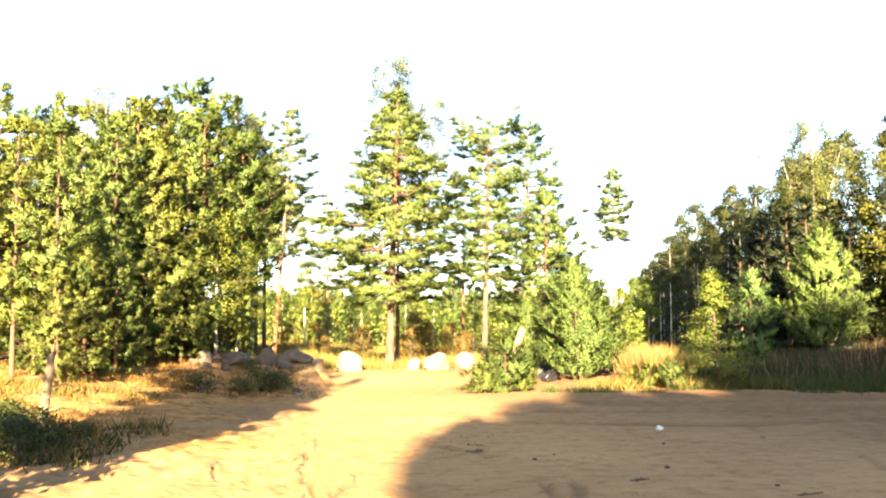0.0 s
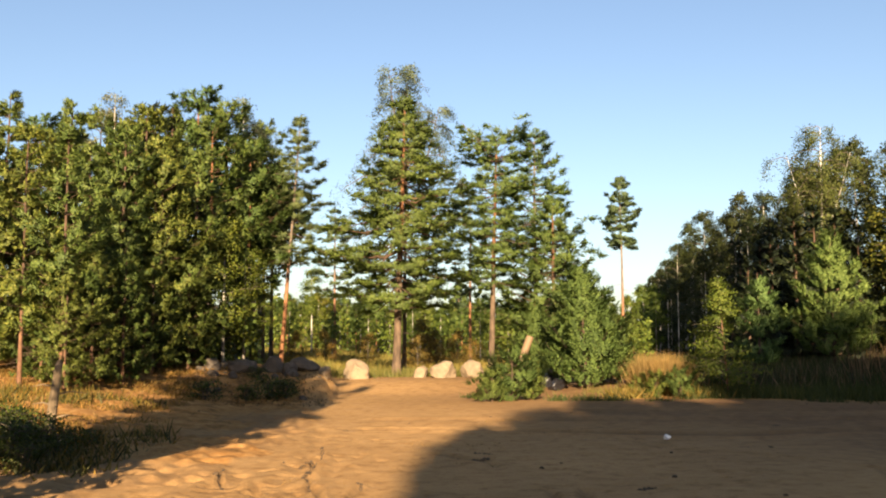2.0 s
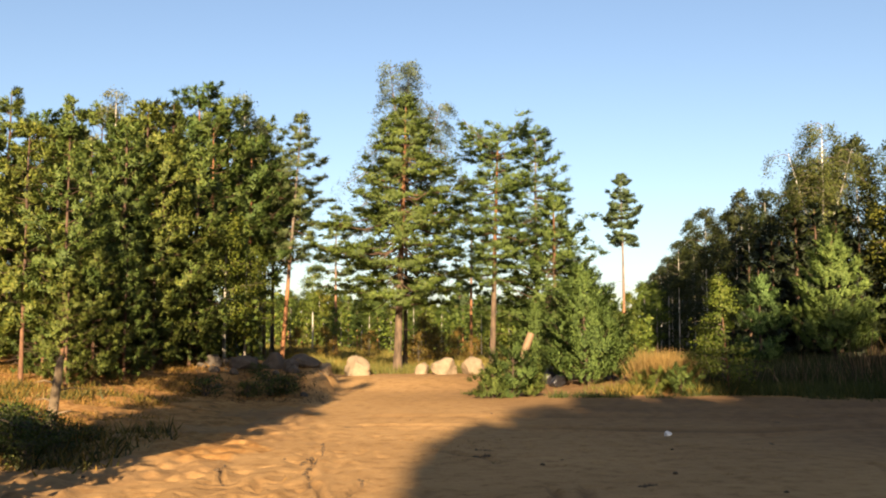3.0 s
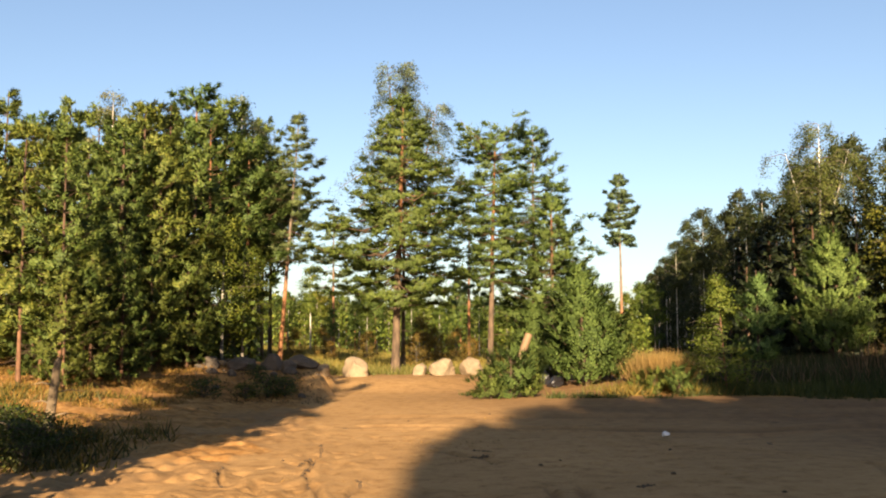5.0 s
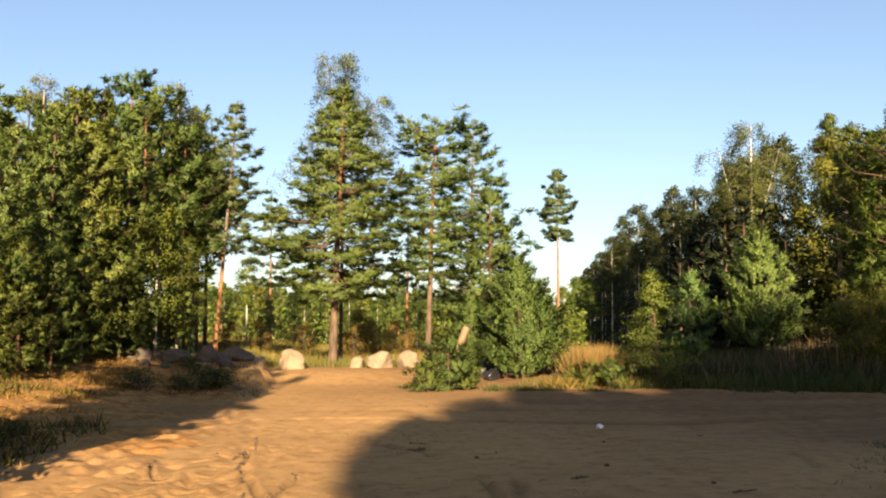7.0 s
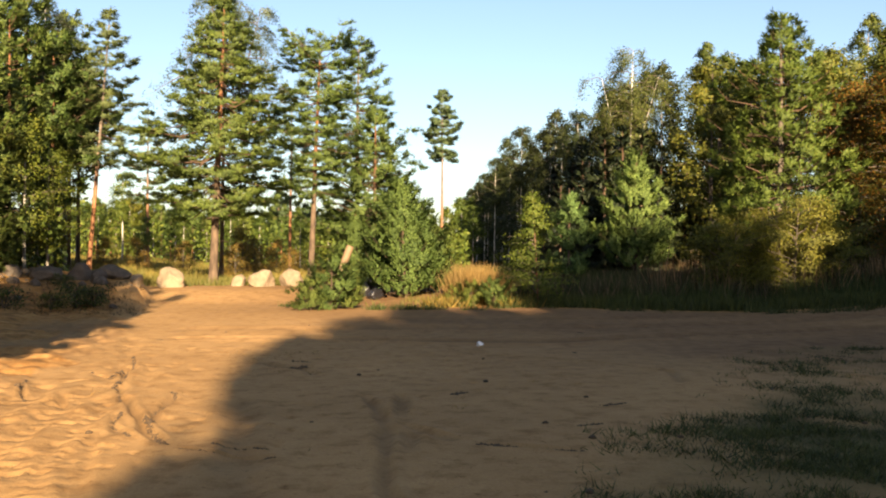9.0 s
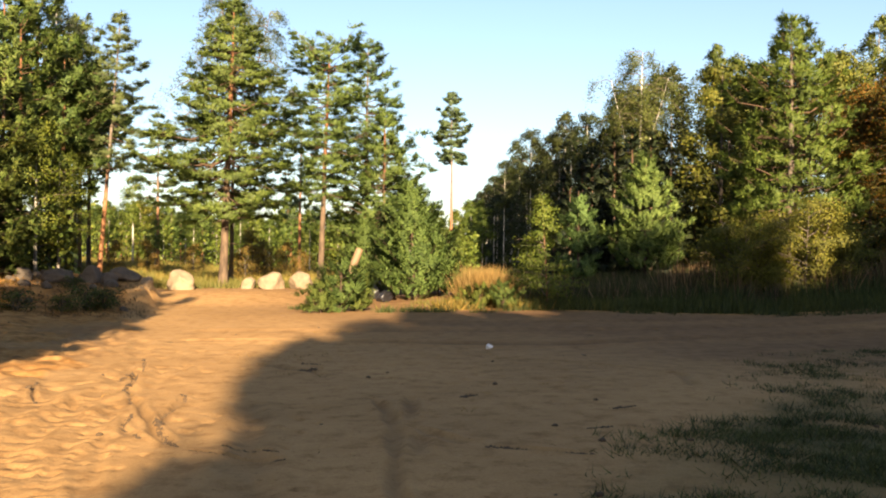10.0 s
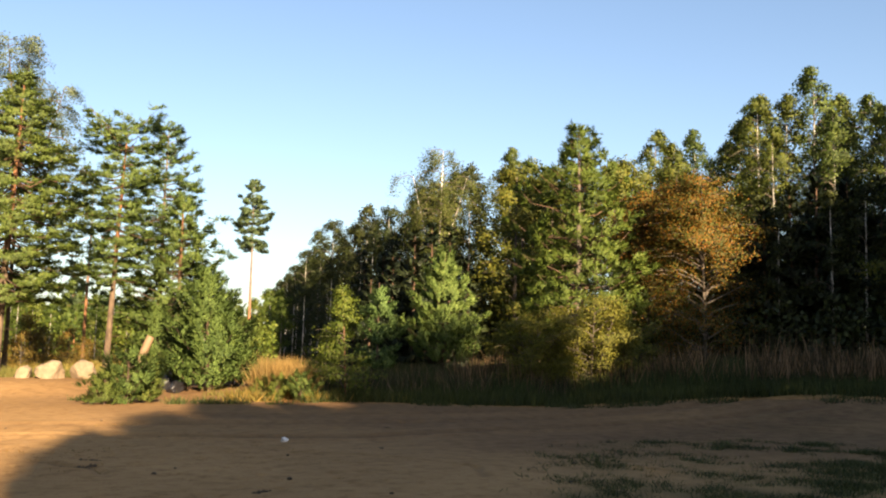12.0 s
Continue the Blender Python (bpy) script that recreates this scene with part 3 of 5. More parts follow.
    axis = np.stack([np.interp(c[:, 2], path[:, 2], path[:, i]) for i in range(2)], -1)
    aside = np.column_stack([c[:, :2] - axis, np.full(n, 0.25)])
    aside /= np.linalg.norm(aside, axis=1)[:, None] + 1e-6
    turn_out = swell + 0.45 * aside + rng.normal(0, 0.2, (n, 3))
    tagged(part("crown", rounded(mesh_of("crown", v, [q]), 3, turn_out), needles or PINE, root), kind="stuff")
    return root


def broadleaf(seed, h, base, profile, radius=0.09, limbs_n=26, up=0.75, droop=0.35, twigs=6, leaves=34, size=0.085, clump=0.16, lean=(0, 0), forks=0,
              foliage=None, bark=None, name="birch_tree", stems=1, shown=2, fine=False):
    """A birch or other broadleaf: stems, rising limbs, hanging twigs and leaves scattered along the twigs."""
    rng = np.random.default_rng(seed)
    root = new(name)
    trunk, wood, sites, hearts, axes = Tubes(), Tubes(), [], [], []
    fr, reach = np.array(profile).T
    for st in range(stems):
        ln_ = lean if stems == 1 else (lean[0] + 0.3 * math.cos(st * 6.28 / stems + 0.5), lean[1] + 0.3 * math.sin(st * 6.28 / stems + 0.5))
        top = h * (1 if st == 0 else rng.uniform(0.75, 0.95))
        path = stem(top, ln_, 0.016 * h / 10, rng)
        s = np.linspace(0, 1, len(path))
        rr = radius * (1 - s) ** 0.8 + 0.008
        rr[0] *= 1.3
        trunk.add(path, rr, 8)
        leaders = [(path, base, top, 1.0)]
        for k in range(forks):
            z0 = top * rng.uniform(0.45, 0.62)
            o = on_path(path, z0)
            ang = rng.uniform(0, 6.3)
            u = np.linspace(0, 1, 8)
            ln = (top - z0) * rng.uniform(0.75, 0.95)
            fork = np.stack([o[0] + math.cos(ang) * ln * 0.33 * u ** 0.8, o[1] + math.sin(ang) * ln * 0.33 * u ** 0.8, o[2] + ln * u * 0.98], -1)
            trunk.add(fork, 0.62 * radius * (1 - u) ** 0.8 + 0.007, 6)
            leaders.append((fork, z0 + 0.1, o[2] + ln * 0.97, 0.75))
        for lp, zb, zt, share in leaders:
            for k in range(int(limbs_n * share / stems ** 0.6)):
                f = (k + rng.uniform(0, 1)) / (limbs_n * share / stems ** 0.6)
                z = zb + (zt - zb) * f
                o = on_path(lp, z)
                whole = np.clip((z - base) / (h - base), 0, 1)
                ln = float(np.interp(whole, fr, reach)) * rng.uniform(0.55, 1.15) * share
                ang = rng.uniform(0, 6.3)
                u = np.linspace(0, 1, 6)
                out = np.array([math.cos(ang), math.sin(ang)])
                c = np.stack([o[0] + out[0] * ln * u, o[1] + out[1] * ln * u, o[2] + ln * (up * u - (up * 0.55 + droop * 0.5) * u * u)], -1)
                c[1:-1] += rng.normal(0, 0.04 * ln, (4, 3))
                wood.add(c[[0, 1, 3, 5]], np.interp(u[[0, 1, 3, 5]], [0, 1], [0.008 + 0.016 * ln, 0.004]), 3)
                for tw in range(twigs):
                    t = rng.uniform(0.25, 1.0)
                    p = np.array([np.interp(t, u, c[:, i]) for i in range(3)])
                    tl = (0.25 + 0.35 * ln) * rng.uniform(0.5, 1.2)
                    a2 = ang + rng.normal(0, 0.9)
                    w = np.linspace(0, 1, 4)
                    tc = np.stack([p[0] + math.cos(a2) * tl * 0.7 * w, p[1] + math.sin(a2) * tl * 0.7 * w, p[2] + tl * (0.25 * w - (0.25 + droop) * w * w)], -1)
                    if tw < shown:
                        wood.add(tc[[0, 2, 3]], [0.006, 0.004, 0.002], 3)
                    m = int(leaves * rng.uniform(0.5, 1.3))
                    tt = rng.uniform(0.1, 1.1, m)
                    sites.append(np.stack([np.interp(tt, w, tc[:, i]) for i in range(3)], -1) + rng.normal(0, clump, (m, 3)) * [1, 1, 0.8])
                    hearts.append(np.repeat([tc[1] - 0.15 * (tc[1] - o)], m, 0))
                    axes.append(np.repeat([o - [0, 0, 0.3 * ln]], m, 0))
    c = np.concatenate(sites)
    n = len(c)
    way = rng.normal(0, 1, (n, 3)) + [0, 0, -0.35]
    v, q = (needles_of if fine else blades)(c, way, size * rng.uniform(0.7, 1.3, n), size * (0.55 if fine else 0.36), rng)
    bark = bark or BARK_BIRCH
    part("trunk", trunk.mesh("trunk"), bark, root)
    tagged(part("branchwork", wood.mesh("branchwork"), bark if stems > 1 else BARK_DARK, root), kind="stuff")
    swell, aside = c - np.concatenate(hearts), c - np.concatenate(axes)
    swell /= np.linalg.norm(swell, axis=1)[:, None] + 1e-6
    aside /= np.linalg.norm(aside, axis=1)[:, None] + 1e-6
    tagged(part("crown", rounded(mesh_of("crown", v, [q]), 3 if fine else 4, 0.7 * swell + 0.6 * aside + rng.normal(0, 0.2, (n, 3))), foliage or BIRCH, root), kind="stuff")
    return root


def stand(ob, az, dist, label, category, group="", turn=0.0, scale=1.0):
    x, y = polar(az, dist)
    ob.matrix_basis = pose(x, y, gz(x, y) - 0.03, 0, 0, turn) @ Matrix.Scale(scale, 4)
    return tagged(ob, label, category, group)


def again(ob, az, dist, turn, scale, label="", group=""):
    x, y = polar(az, dist)
    c = copy_thing(ob, pose(x, y, gz(x, y) - 0.03, 0, 0, turn))
    c.scale = (scale,) * 3
    return tagged(c, label, "", group)


# the pines and the birch on the sand step
stand(pine(1, 10.7, 2.9, [(0, 1.7), (0.1, 2.5), (0.3, 2.75), (0.5, 2.3), (0.65, 1.75), (0.82, 1.0), (0.93, 0.45), (1, 0.15)], 0.155, 25, 8, -0.22, 0.2, tuft=2, length=0.14, width=0.018, lean=(0.03, 0), split=True, spray=5.2, gap=0.075, shoot=0.28, lift=0.12, flat=0.35, ragged=0.1), -3.3, 36.0,
      "tall old pine with grey lower and orange upper trunk", "tree", turn=0)
stand(broadleaf(2, 13.0, 5.2, [(0, 3.1), (0.35, 2.7), (0.6, 1.8), (0.8, 1.15), (0.93, 0.8), (1, 0.35)], 0.085, 52, 0.9, 1.05, 8, 27, 0.07, 0.08, (0.01, 0), 2, BIRCH_THIN, BARK_DARK), -2.82, 39.0,
      "tall thin birch with hanging grey-green twigs behind a pine", "tree")
stand(pine(3, 10.0, 3.8, [(0, 1.3), (0.15, 1.9), (0.4, 1.75), (0.55, 1.2), (0.66, 1.8), (0.74, 1.2), (0.86, 2.1), (0.95, 1.8), (1, 0.9)], 0.125, 19, 6, -0.08, 0.2, tuft=2, length=0.15, width=0.018,
           lean=(0.035, 0), split=True, spray=4.6, gap=0.075, shoot=0.28, lift=0.12, flat=0.35, ragged=0.1), 2.45, 40.0, "old pine with orange upper trunk and flat ragged top", "tree", turn=0)
stand(pine(4, 10.6, 2.4, [(0, 2.4), (0.25, 2.5), (0.5, 2.0), (0.75, 1.35), (1, 0.3)], 0.11, 20, 6, 0.0, 0.32, tuft=2, length=0.15, width=0.017, bark=BARK_FAR, split=True, spray=4.0, gap=0.075, shoot=0.27, lift=0.15, flat=0.35, ragged=0.11), 5.2, 42.0,
      "slender pine with open layered crown", "tree", turn=40)
stand(pine(5, 7.2, 1.0, [(0, 2.0), (0.3, 2.1), (0.6, 1.5), (0.85, 0.8), (1, 0.3)], 0.12, 19, 7, -0.05, 0.26, tuft=2, length=0.16, width=0.019, spray=3.0, gap=0.07, shoot=0.26, lift=0.3, flat=0.7, ragged=0.1), 6.3, 40.5, "dense middle-sized pine beside taller pines", "tree")
stand(pine(6, 9.2, 3.2, [(0, 1.2), (0.4, 1.4), (0.8, 0.8), (1, 0.2)], 0.08, 12, 4, -0.05, 0.2, tuft=2, length=0.18, width=0.026, needles=PINE_FAR, bark=BARK_FAR, spray=3.4, gap=0.09, shoot=0.28, lift=0.1, flat=0.4), 1.2, 52.0, "thin pine standing farther off", "tree")
stand(pine(7, 12.0, 5.0, [(0, 1.2), (0.2, 1.8), (0.5, 1.5), (0.8, 0.8), (1, 0.12)], 0.10, 20, 5, -0.12, 0.2, tuft=2, length=0.15, width=0.017, lean=(0.075, 0), needles=PINE_FAR, bark=BARK_FAR, spray=4.0, gap=0.08, shoot=0.25, lift=0.1, flat=0.4), -10.25, 36.5,
      "tall slim pine with orange trunk, slightly leaning", "tree", scale=0.81)
stand(pine(8, 9.6, 4.6, [(0, 1.5), (0.3, 1.7), (0.7, 0.95), (1, 0.25)], 0.09, 11, 5, -0.05, 0.2, tuft=2, length=0.2, width=0.03, needles=PINE_FAR, bark=BARK_FAR, spray=3.4, gap=0.1, shoot=0.28, lift=0.1, flat=0.4), -7.0, 60.0, "thin pine with sparse layered crown", "tree")
stand(pine(9, 14.3, 8.8, [(0, 0.9), (0.2, 1.6), (0.5, 1.25), (0.8, 0.7), (1, 0.2)], 0.12, 15, 5, -0.05, 0.25, tuft=2, length=0.22, width=0.035, needles=PINE_FAR, bark=BARK_FAR, spray=3.6, gap=0.1, shoot=0.28, lift=0.1, flat=0.45), 10.4, 75.0,
      "lone tall pine with bare trunk and high crown", "tree")

# young bushy pines at the edge of the sand
bushy = stand(pine(10, 3.75, 0.1, [(0, 1.15), (0.18, 1.3), (0.45, 1.0), (0.75, 0.5), (0.92, 0.2), (1, 0.05)], 0.035, 16, 8, 0.15, 0.45, 26, 2, 0.105, 0.017, (-0.05, 0), needles=PINE_YOUNG, bark=BARK_YOUNG, name="young_pine", dead=0, ragged=0.14, spray=7.5, gap=0.045, shoot=0.34, lift=1.1, fan=0.24, bunch=(4, 7), split=True),
              8.2, 30.5, "dense bushy young pine, blue-green, at the sand's edge", "tree")
low = stand(pine(11, 1.15, 0.05, [(0, 0.85), (0.3, 0.8), (0.7, 0.45), (1, 0.1)], 0.025, 7, 6, 0.3, 0.3, tuft=2, length=0.085, width=0.0105, needles=PINE_YOUNG, bark=BARK_YOUNG, name="young_pine", dead=0, ragged=0.25, spray=5.5, gap=0.03, shoot=0.28, lift=1.0, fan=0.28, bunch=(4, 7)),
            3.7, 26.5, "low bushy pine seedling on the sand", "tree")
for az, d, sc, tn in ((2.5, 26.0, 0.62, 80), (4.5, 27.2, 0.85, 150), (12.2, 28.4, 0.55, 10), (13.6, 28.2, 0.62, 200), (11.2, 28.8, 0.45, 280)):
    again(low, az, d, tn, sc)
again(bushy, 9.6, 32.0, 130, 0.6, "bushy young pine beside a larger one")
again(bushy, 6.6, 34.5, 220, 0.6, "bushy young pine in half shade")
again(bushy, 5.2, 37.0, 20, 0.7, "bushy young pine behind a leaning log")

# saplings and trees in front of the dark wood
stand(broadleaf(12, 3.35, 0.3, [(0, 1.05), (0.3, 0.9), (0.65, 0.5), (1, 0.05)], 0.028, 60, 0.6, 0.1, 6, 25, 0.055, 0.08, (-0.06, 0), foliage=FRESH, bark=BARK_YOUNG, name="sapling", shown=1, fine=True),
      16.3, 28.2, "thin yellow-green sapling at the sand's edge", "tree")
stand(pine(13, 3.75, 0.6, [(0, 0.7), (0.15, 1.0), (0.4, 0.7), (0.7, 0.34), (0.88, 0.12), (1, 0.03)], 0.045, 8, 7, 0.3, 0.35, 20, 2, 0.115, 0.016, needles=PINE_CANDLE, bark=BARK_YOUNG, name="young_pine", ragged=0.08, spray=9.5, gap=0.026, shoot=0.24, lift=1.0, fan=0.25, bunch=(4, 7)), 18.1, 34.0, "slim young pine before the wood", "tree")
stand(pine(14, 4.9, 0.8, [(0, 1.1), (0.12, 1.5), (0.4, 1.1), (0.7, 0.62), (0.87, 0.28), (1, 0.05)], 0.045, 12, 8, 0.3, 0.35, 21, 2, 0.12, 0.016, needles=PINE_CANDLE, bark=BARK_YOUNG, name="young_pine", ragged=0.08, spray=8.5, gap=0.026, shoot=0.28, lift=1.0, fan=0.25, bunch=(4, 7), split=True), 22.1, 35.0,
      "upright young pine with bright green candles", "tree")
stand(broadleaf(15, 11.0, 5.8, [(0, 1.0), (0.4, 1.5), (0.75, 1.5), (1, 0.8)], 0.085, 46, 0.8, 1.3, 8, 36, 0.075, 0.11, (0.02, 0), 4, BIRCH, BARK_WHITE), 21.6, 45.0,
      "forked white birch with hanging foliage", "tree")
stand(pine(16, 9.9, 1.6, [(0, 2.8), (0.2, 3.2), (0.45, 2.6), (0.7, 1.7), (0.9, 0.7), (1, 0.15)], 0.15, 24, 7, 0.06, 0.3, 20, 2, 0.16, 0.022, split=True, spray=2.4, gap=0.075, shoot=0.3, bark=BARK_DARK, needles=FRESH), 30.2, 36.5,
      "broad pine in evening sun among birches", "tree")
rowan = stand(broadleaf(17, 7.8, 0.5, [(0, 2.2), (0.35, 2.6), (0.7, 2.0), (1, 0.7)], 0.08, 60, 0.8, 0.2, 7, 46, 0.08, 0.2, (0, 0), 2, AUTUMN, BARK_DARK, "rowan_tree"), 37.6, 38.0,
              "rust-coloured broadleaf tree turning autumn red", "tree")
again(rowan, 34.4, 41.5, 100, 1.0, "orange-brown broadleaf tree in early autumn")
willow = stand(broadleaf(18, 3.1, 0.1, [(0, 1.3), (0.4, 1.5), (0.8, 1.1), (1, 0.5)], 0.03, 44, 0.9, 0.15, 7, 52, 0.05, 0.12, (0, 0), 0, WILLOW, BARK_DARK, "willow_shrub", 5, shown=1, fine=True), 31.0, 31.5,
               "round yellow-green willow shrub", "shrub")
again(willow, 27.8, 31.5, 140, 0.85, "round willow shrub half in shade")
again(willow, 33.0, 33.5, 60, 0.7, "low willow shrub in the weeds")

# the wood on the right, from five kinds of tree
WOOD_GROUP = "trees of the dark wood"
# birches below with shaded leaves have the wood's shade in their colour
wood_a = stand(broadleaf(21, 12.0, 1.6, [(0, 1.5), (0.35, 2.3), (0.7, 1.5), (0.9, 0.7), (1, 0.2)], 0.11, 46, 1.3, 0.8, 7, 24, 0.128, 0.17, foliage=SHADE_LEAF, shown=0, fine=True), 14.4, 87.0, "birch at the wood's edge with shade in its leaves", "tree", WOOD_GROUP)
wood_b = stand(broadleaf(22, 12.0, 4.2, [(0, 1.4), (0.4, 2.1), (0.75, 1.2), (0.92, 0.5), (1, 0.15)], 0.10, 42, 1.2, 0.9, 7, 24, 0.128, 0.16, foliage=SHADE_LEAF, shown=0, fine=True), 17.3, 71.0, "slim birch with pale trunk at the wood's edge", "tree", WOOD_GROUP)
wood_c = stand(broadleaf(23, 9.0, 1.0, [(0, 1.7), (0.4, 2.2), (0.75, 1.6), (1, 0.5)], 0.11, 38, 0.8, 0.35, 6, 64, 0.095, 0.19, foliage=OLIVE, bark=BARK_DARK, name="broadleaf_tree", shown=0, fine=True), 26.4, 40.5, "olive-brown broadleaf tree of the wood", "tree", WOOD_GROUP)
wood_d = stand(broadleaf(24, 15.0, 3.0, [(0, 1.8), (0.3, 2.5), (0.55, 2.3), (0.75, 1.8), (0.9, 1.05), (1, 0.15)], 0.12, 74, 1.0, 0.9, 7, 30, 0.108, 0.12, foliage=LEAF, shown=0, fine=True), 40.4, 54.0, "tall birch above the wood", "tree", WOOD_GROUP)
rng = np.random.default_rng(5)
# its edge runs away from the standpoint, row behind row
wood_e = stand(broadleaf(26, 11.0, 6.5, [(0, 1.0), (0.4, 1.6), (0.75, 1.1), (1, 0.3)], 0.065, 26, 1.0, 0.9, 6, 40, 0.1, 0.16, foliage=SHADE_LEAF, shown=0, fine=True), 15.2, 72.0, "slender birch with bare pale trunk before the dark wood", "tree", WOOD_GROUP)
for az, d, tn in ((13.6, 84, 30), (14.1, 90, 200), (16.4, 66, 80), (17.0, 64, 300), (18.6, 57, 140), (13.0, 100, 10)):
    again(wood_e, az, d, tn, 0.9)
for row in range(2):
    for k in range(26):
        along = (k + rng.uniform(0.1, 0.9)) / 26
        y = 47 + 92 * along
        x = np.interp(y, [47, 52, 84, 113, 139], [17.0, 17.7, 21.5, 25.0, 28.8]) + 3.0 * row + rng.uniform(-0.35, 0.35)
        az, d = math.degrees(math.atan2(x, y)), math.hypot(x, y)
        if az > 24 or (row == 1 and k % 2):
            continue
        again((wood_a, wood_b)[(k + row) % 2], az, d, rng.uniform(0, 360), rng.uniform(0.86, 1.02) * np.interp(y, [47, 60, 84, 105, 139], [0.76, 0.78, 0.84, 0.82, 0.84]))
# spruces added to darken the wood, its shade put into their needles
spruce = stand(pine(25, 8.0, 0.2, [(0, 1.7), (0.1, 1.9), (0.4, 1.5), (0.7, 0.9), (0.9, 0.4), (1, 0.08)], 0.12, 17, 6, -0.25, 0.1, 10, 5, 0.36, 0.08, needles=SHADE_SPRUCE, bark=BARK_DARK, name="spruce_tree", dead=0, ragged=0.08, side=0.2), 16.6, 80.0,
               "added dense spruce standing in for the wood's shade", "tree", "spruces of the dark wood")
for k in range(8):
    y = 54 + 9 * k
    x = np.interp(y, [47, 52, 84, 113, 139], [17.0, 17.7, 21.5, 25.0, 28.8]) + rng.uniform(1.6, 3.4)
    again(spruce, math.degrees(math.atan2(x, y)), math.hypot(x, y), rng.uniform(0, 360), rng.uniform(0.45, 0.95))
# more added spruces, as dark backing behind young pines and far right
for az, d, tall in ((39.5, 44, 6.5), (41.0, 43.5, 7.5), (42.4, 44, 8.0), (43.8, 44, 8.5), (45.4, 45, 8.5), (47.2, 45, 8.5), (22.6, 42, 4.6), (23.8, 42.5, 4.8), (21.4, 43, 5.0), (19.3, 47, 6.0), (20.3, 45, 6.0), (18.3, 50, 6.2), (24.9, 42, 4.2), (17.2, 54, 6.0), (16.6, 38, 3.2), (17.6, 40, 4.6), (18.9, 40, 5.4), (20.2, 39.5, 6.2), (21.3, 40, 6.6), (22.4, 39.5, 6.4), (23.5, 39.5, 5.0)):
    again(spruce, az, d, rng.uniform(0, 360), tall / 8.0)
for az, d, sc in ((22.6, 50, 0.9), (23.6, 47, 0.88), (20.6, 50, 0.8)):
    again(wood_b, az, d, rng.uniform(0, 360), sc)
# shade-coloured birches where the wood's right end is in shadow
for az, d, sc in ((39.2, 44, 0.62), (40.4, 47, 0.7), (41.7, 43, 0.6), (43.2, 46, 0.66), (44.6, 43, 0.64), (46.3, 44, 0.68), (48.0, 43, 0.66), (38.4, 47, 0.66)):
    again(wood_a, az, d, 67 * az, sc)
for az, d, sc in ((28.6, 41.5, 1.02), (26.8, 44.5, 1.12), (26.2, 50, 0.95), (26.9, 48, 0.95), (27.4, 43, 0.98), (28.6, 46, 1.0), (32.4, 44, 1.1), (33.6, 47, 1.1), (36.0, 47, 1.1), (49.5, 42, 1.0)):
    again(wood_c, az, d, rng.uniform(0, 360), sc)
for az, d, sc in ((26.1, 54, 0.86), (28.0, 57, 0.82), (30.5, 56, 0.85), (32.2, 54, 0.8), (34.8, 50, 0.85), (36.0, 54, 0.82), (37.1, 52, 0.87), (38.9, 53, 0.83), (40.7, 50, 0.94), (42.3, 51, 0.95), (43.8, 51, 1.04), (45.4, 55, 0.9), (46.8, 50, 0.91), (48.6, 52, 0.96), (51, 50, 1.0), (39.7, 51, 0.87), (45.0, 53, 0.97), (35.9, 50, 0.8), (41.5, 47, 0.78), (44.8, 47, 0.82), (47.5, 46, 0.8)):
    again(wood_d, az, d, rng.uniform(0, 360), sc)
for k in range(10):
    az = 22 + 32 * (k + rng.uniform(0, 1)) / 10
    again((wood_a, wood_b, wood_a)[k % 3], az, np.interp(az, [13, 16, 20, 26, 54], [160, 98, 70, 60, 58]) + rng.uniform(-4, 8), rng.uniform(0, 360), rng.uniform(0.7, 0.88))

# the pine wood on the left
LEFT_GROUP = "trees of the sandy pine wood"
left_a = stand(pine(31, 8.0, 0.5, [(0, 1.5), (0.15, 2.0), (0.45, 1.8), (0.75, 1.1), (0.92, 0.5), (1, 0.15)], 0.10, 17, 6, 0.2, 0.3, tuft=2, length=0.15, width=0.027, bark=BARK_YOUNG, needles=PINE_WOOD, ragged=0.2, spray=3.3, gap=0.085), -19.4, 29.0,
               "dense bushy pine of the wood's edge", "tree", LEFT_GROUP, scale=0.9)
left_b = stand(pine(32, 8.2, 1.7, [(0, 0.8), (0.12, 1.3), (0.25, 1.9), (0.6, 1.5), (0.85, 0.8), (1, 0.15)], 0.062, 16, 5, 0.18, 0.3, tuft=2, length=0.15, width=0.027, bark=BARK_YOUNG, needles=PINE_WOOD, ragged=0.22, spray=3.2, gap=0.085, dead=14), -24.6, 25.0,
               "pine with bare reddish trunk and dead lower twigs", "tree", LEFT_GROUP, scale=0.76)
left_c = stand(pine(33, 10.6, 3.4, [(0, 1.5), (0.25, 2.2), (0.6, 1.9), (0.85, 1.2), (1, 0.5)], 0.12, 15, 5, 0.1, 0.3, tuft=2, length=0.17, width=0.029, needles=PINE, ragged=0.2, spray=3.4, gap=0.085, shoot=0.3), -15.3, 36.5,
               "taller pine with broad rounded crown", "tree", LEFT_GROUP, scale=0.95)
left_f = stand(pine(38, 9.6, 0.8, [(0, 1.6), (0.3, 1.5), (0.6, 1.0), (0.85, 0.45), (1, 0.08)], 0.10, 20, 6, 0.25, 0.35, tuft=2, length=0.15, width=0.028, bark=BARK_YOUNG, needles=PINE_WOOD, ragged=0.1, spray=3.3, gap=0.085), -25.7, 33.0,
               "pointed dark pine above its neighbours", "tree", LEFT_GROUP, scale=0.9)
screen = stand(pine(36, 7.6, 4.3, [(0, 1.0), (0.3, 1.5), (0.7, 1.2), (1, 0.4)], 0.08, 11, 6, 0.05, 0.2, 17, 6, 0.25, 0.045), -29.5, 27.0, "thin pine with bare stem and high crown", "tree", LEFT_GROUP)
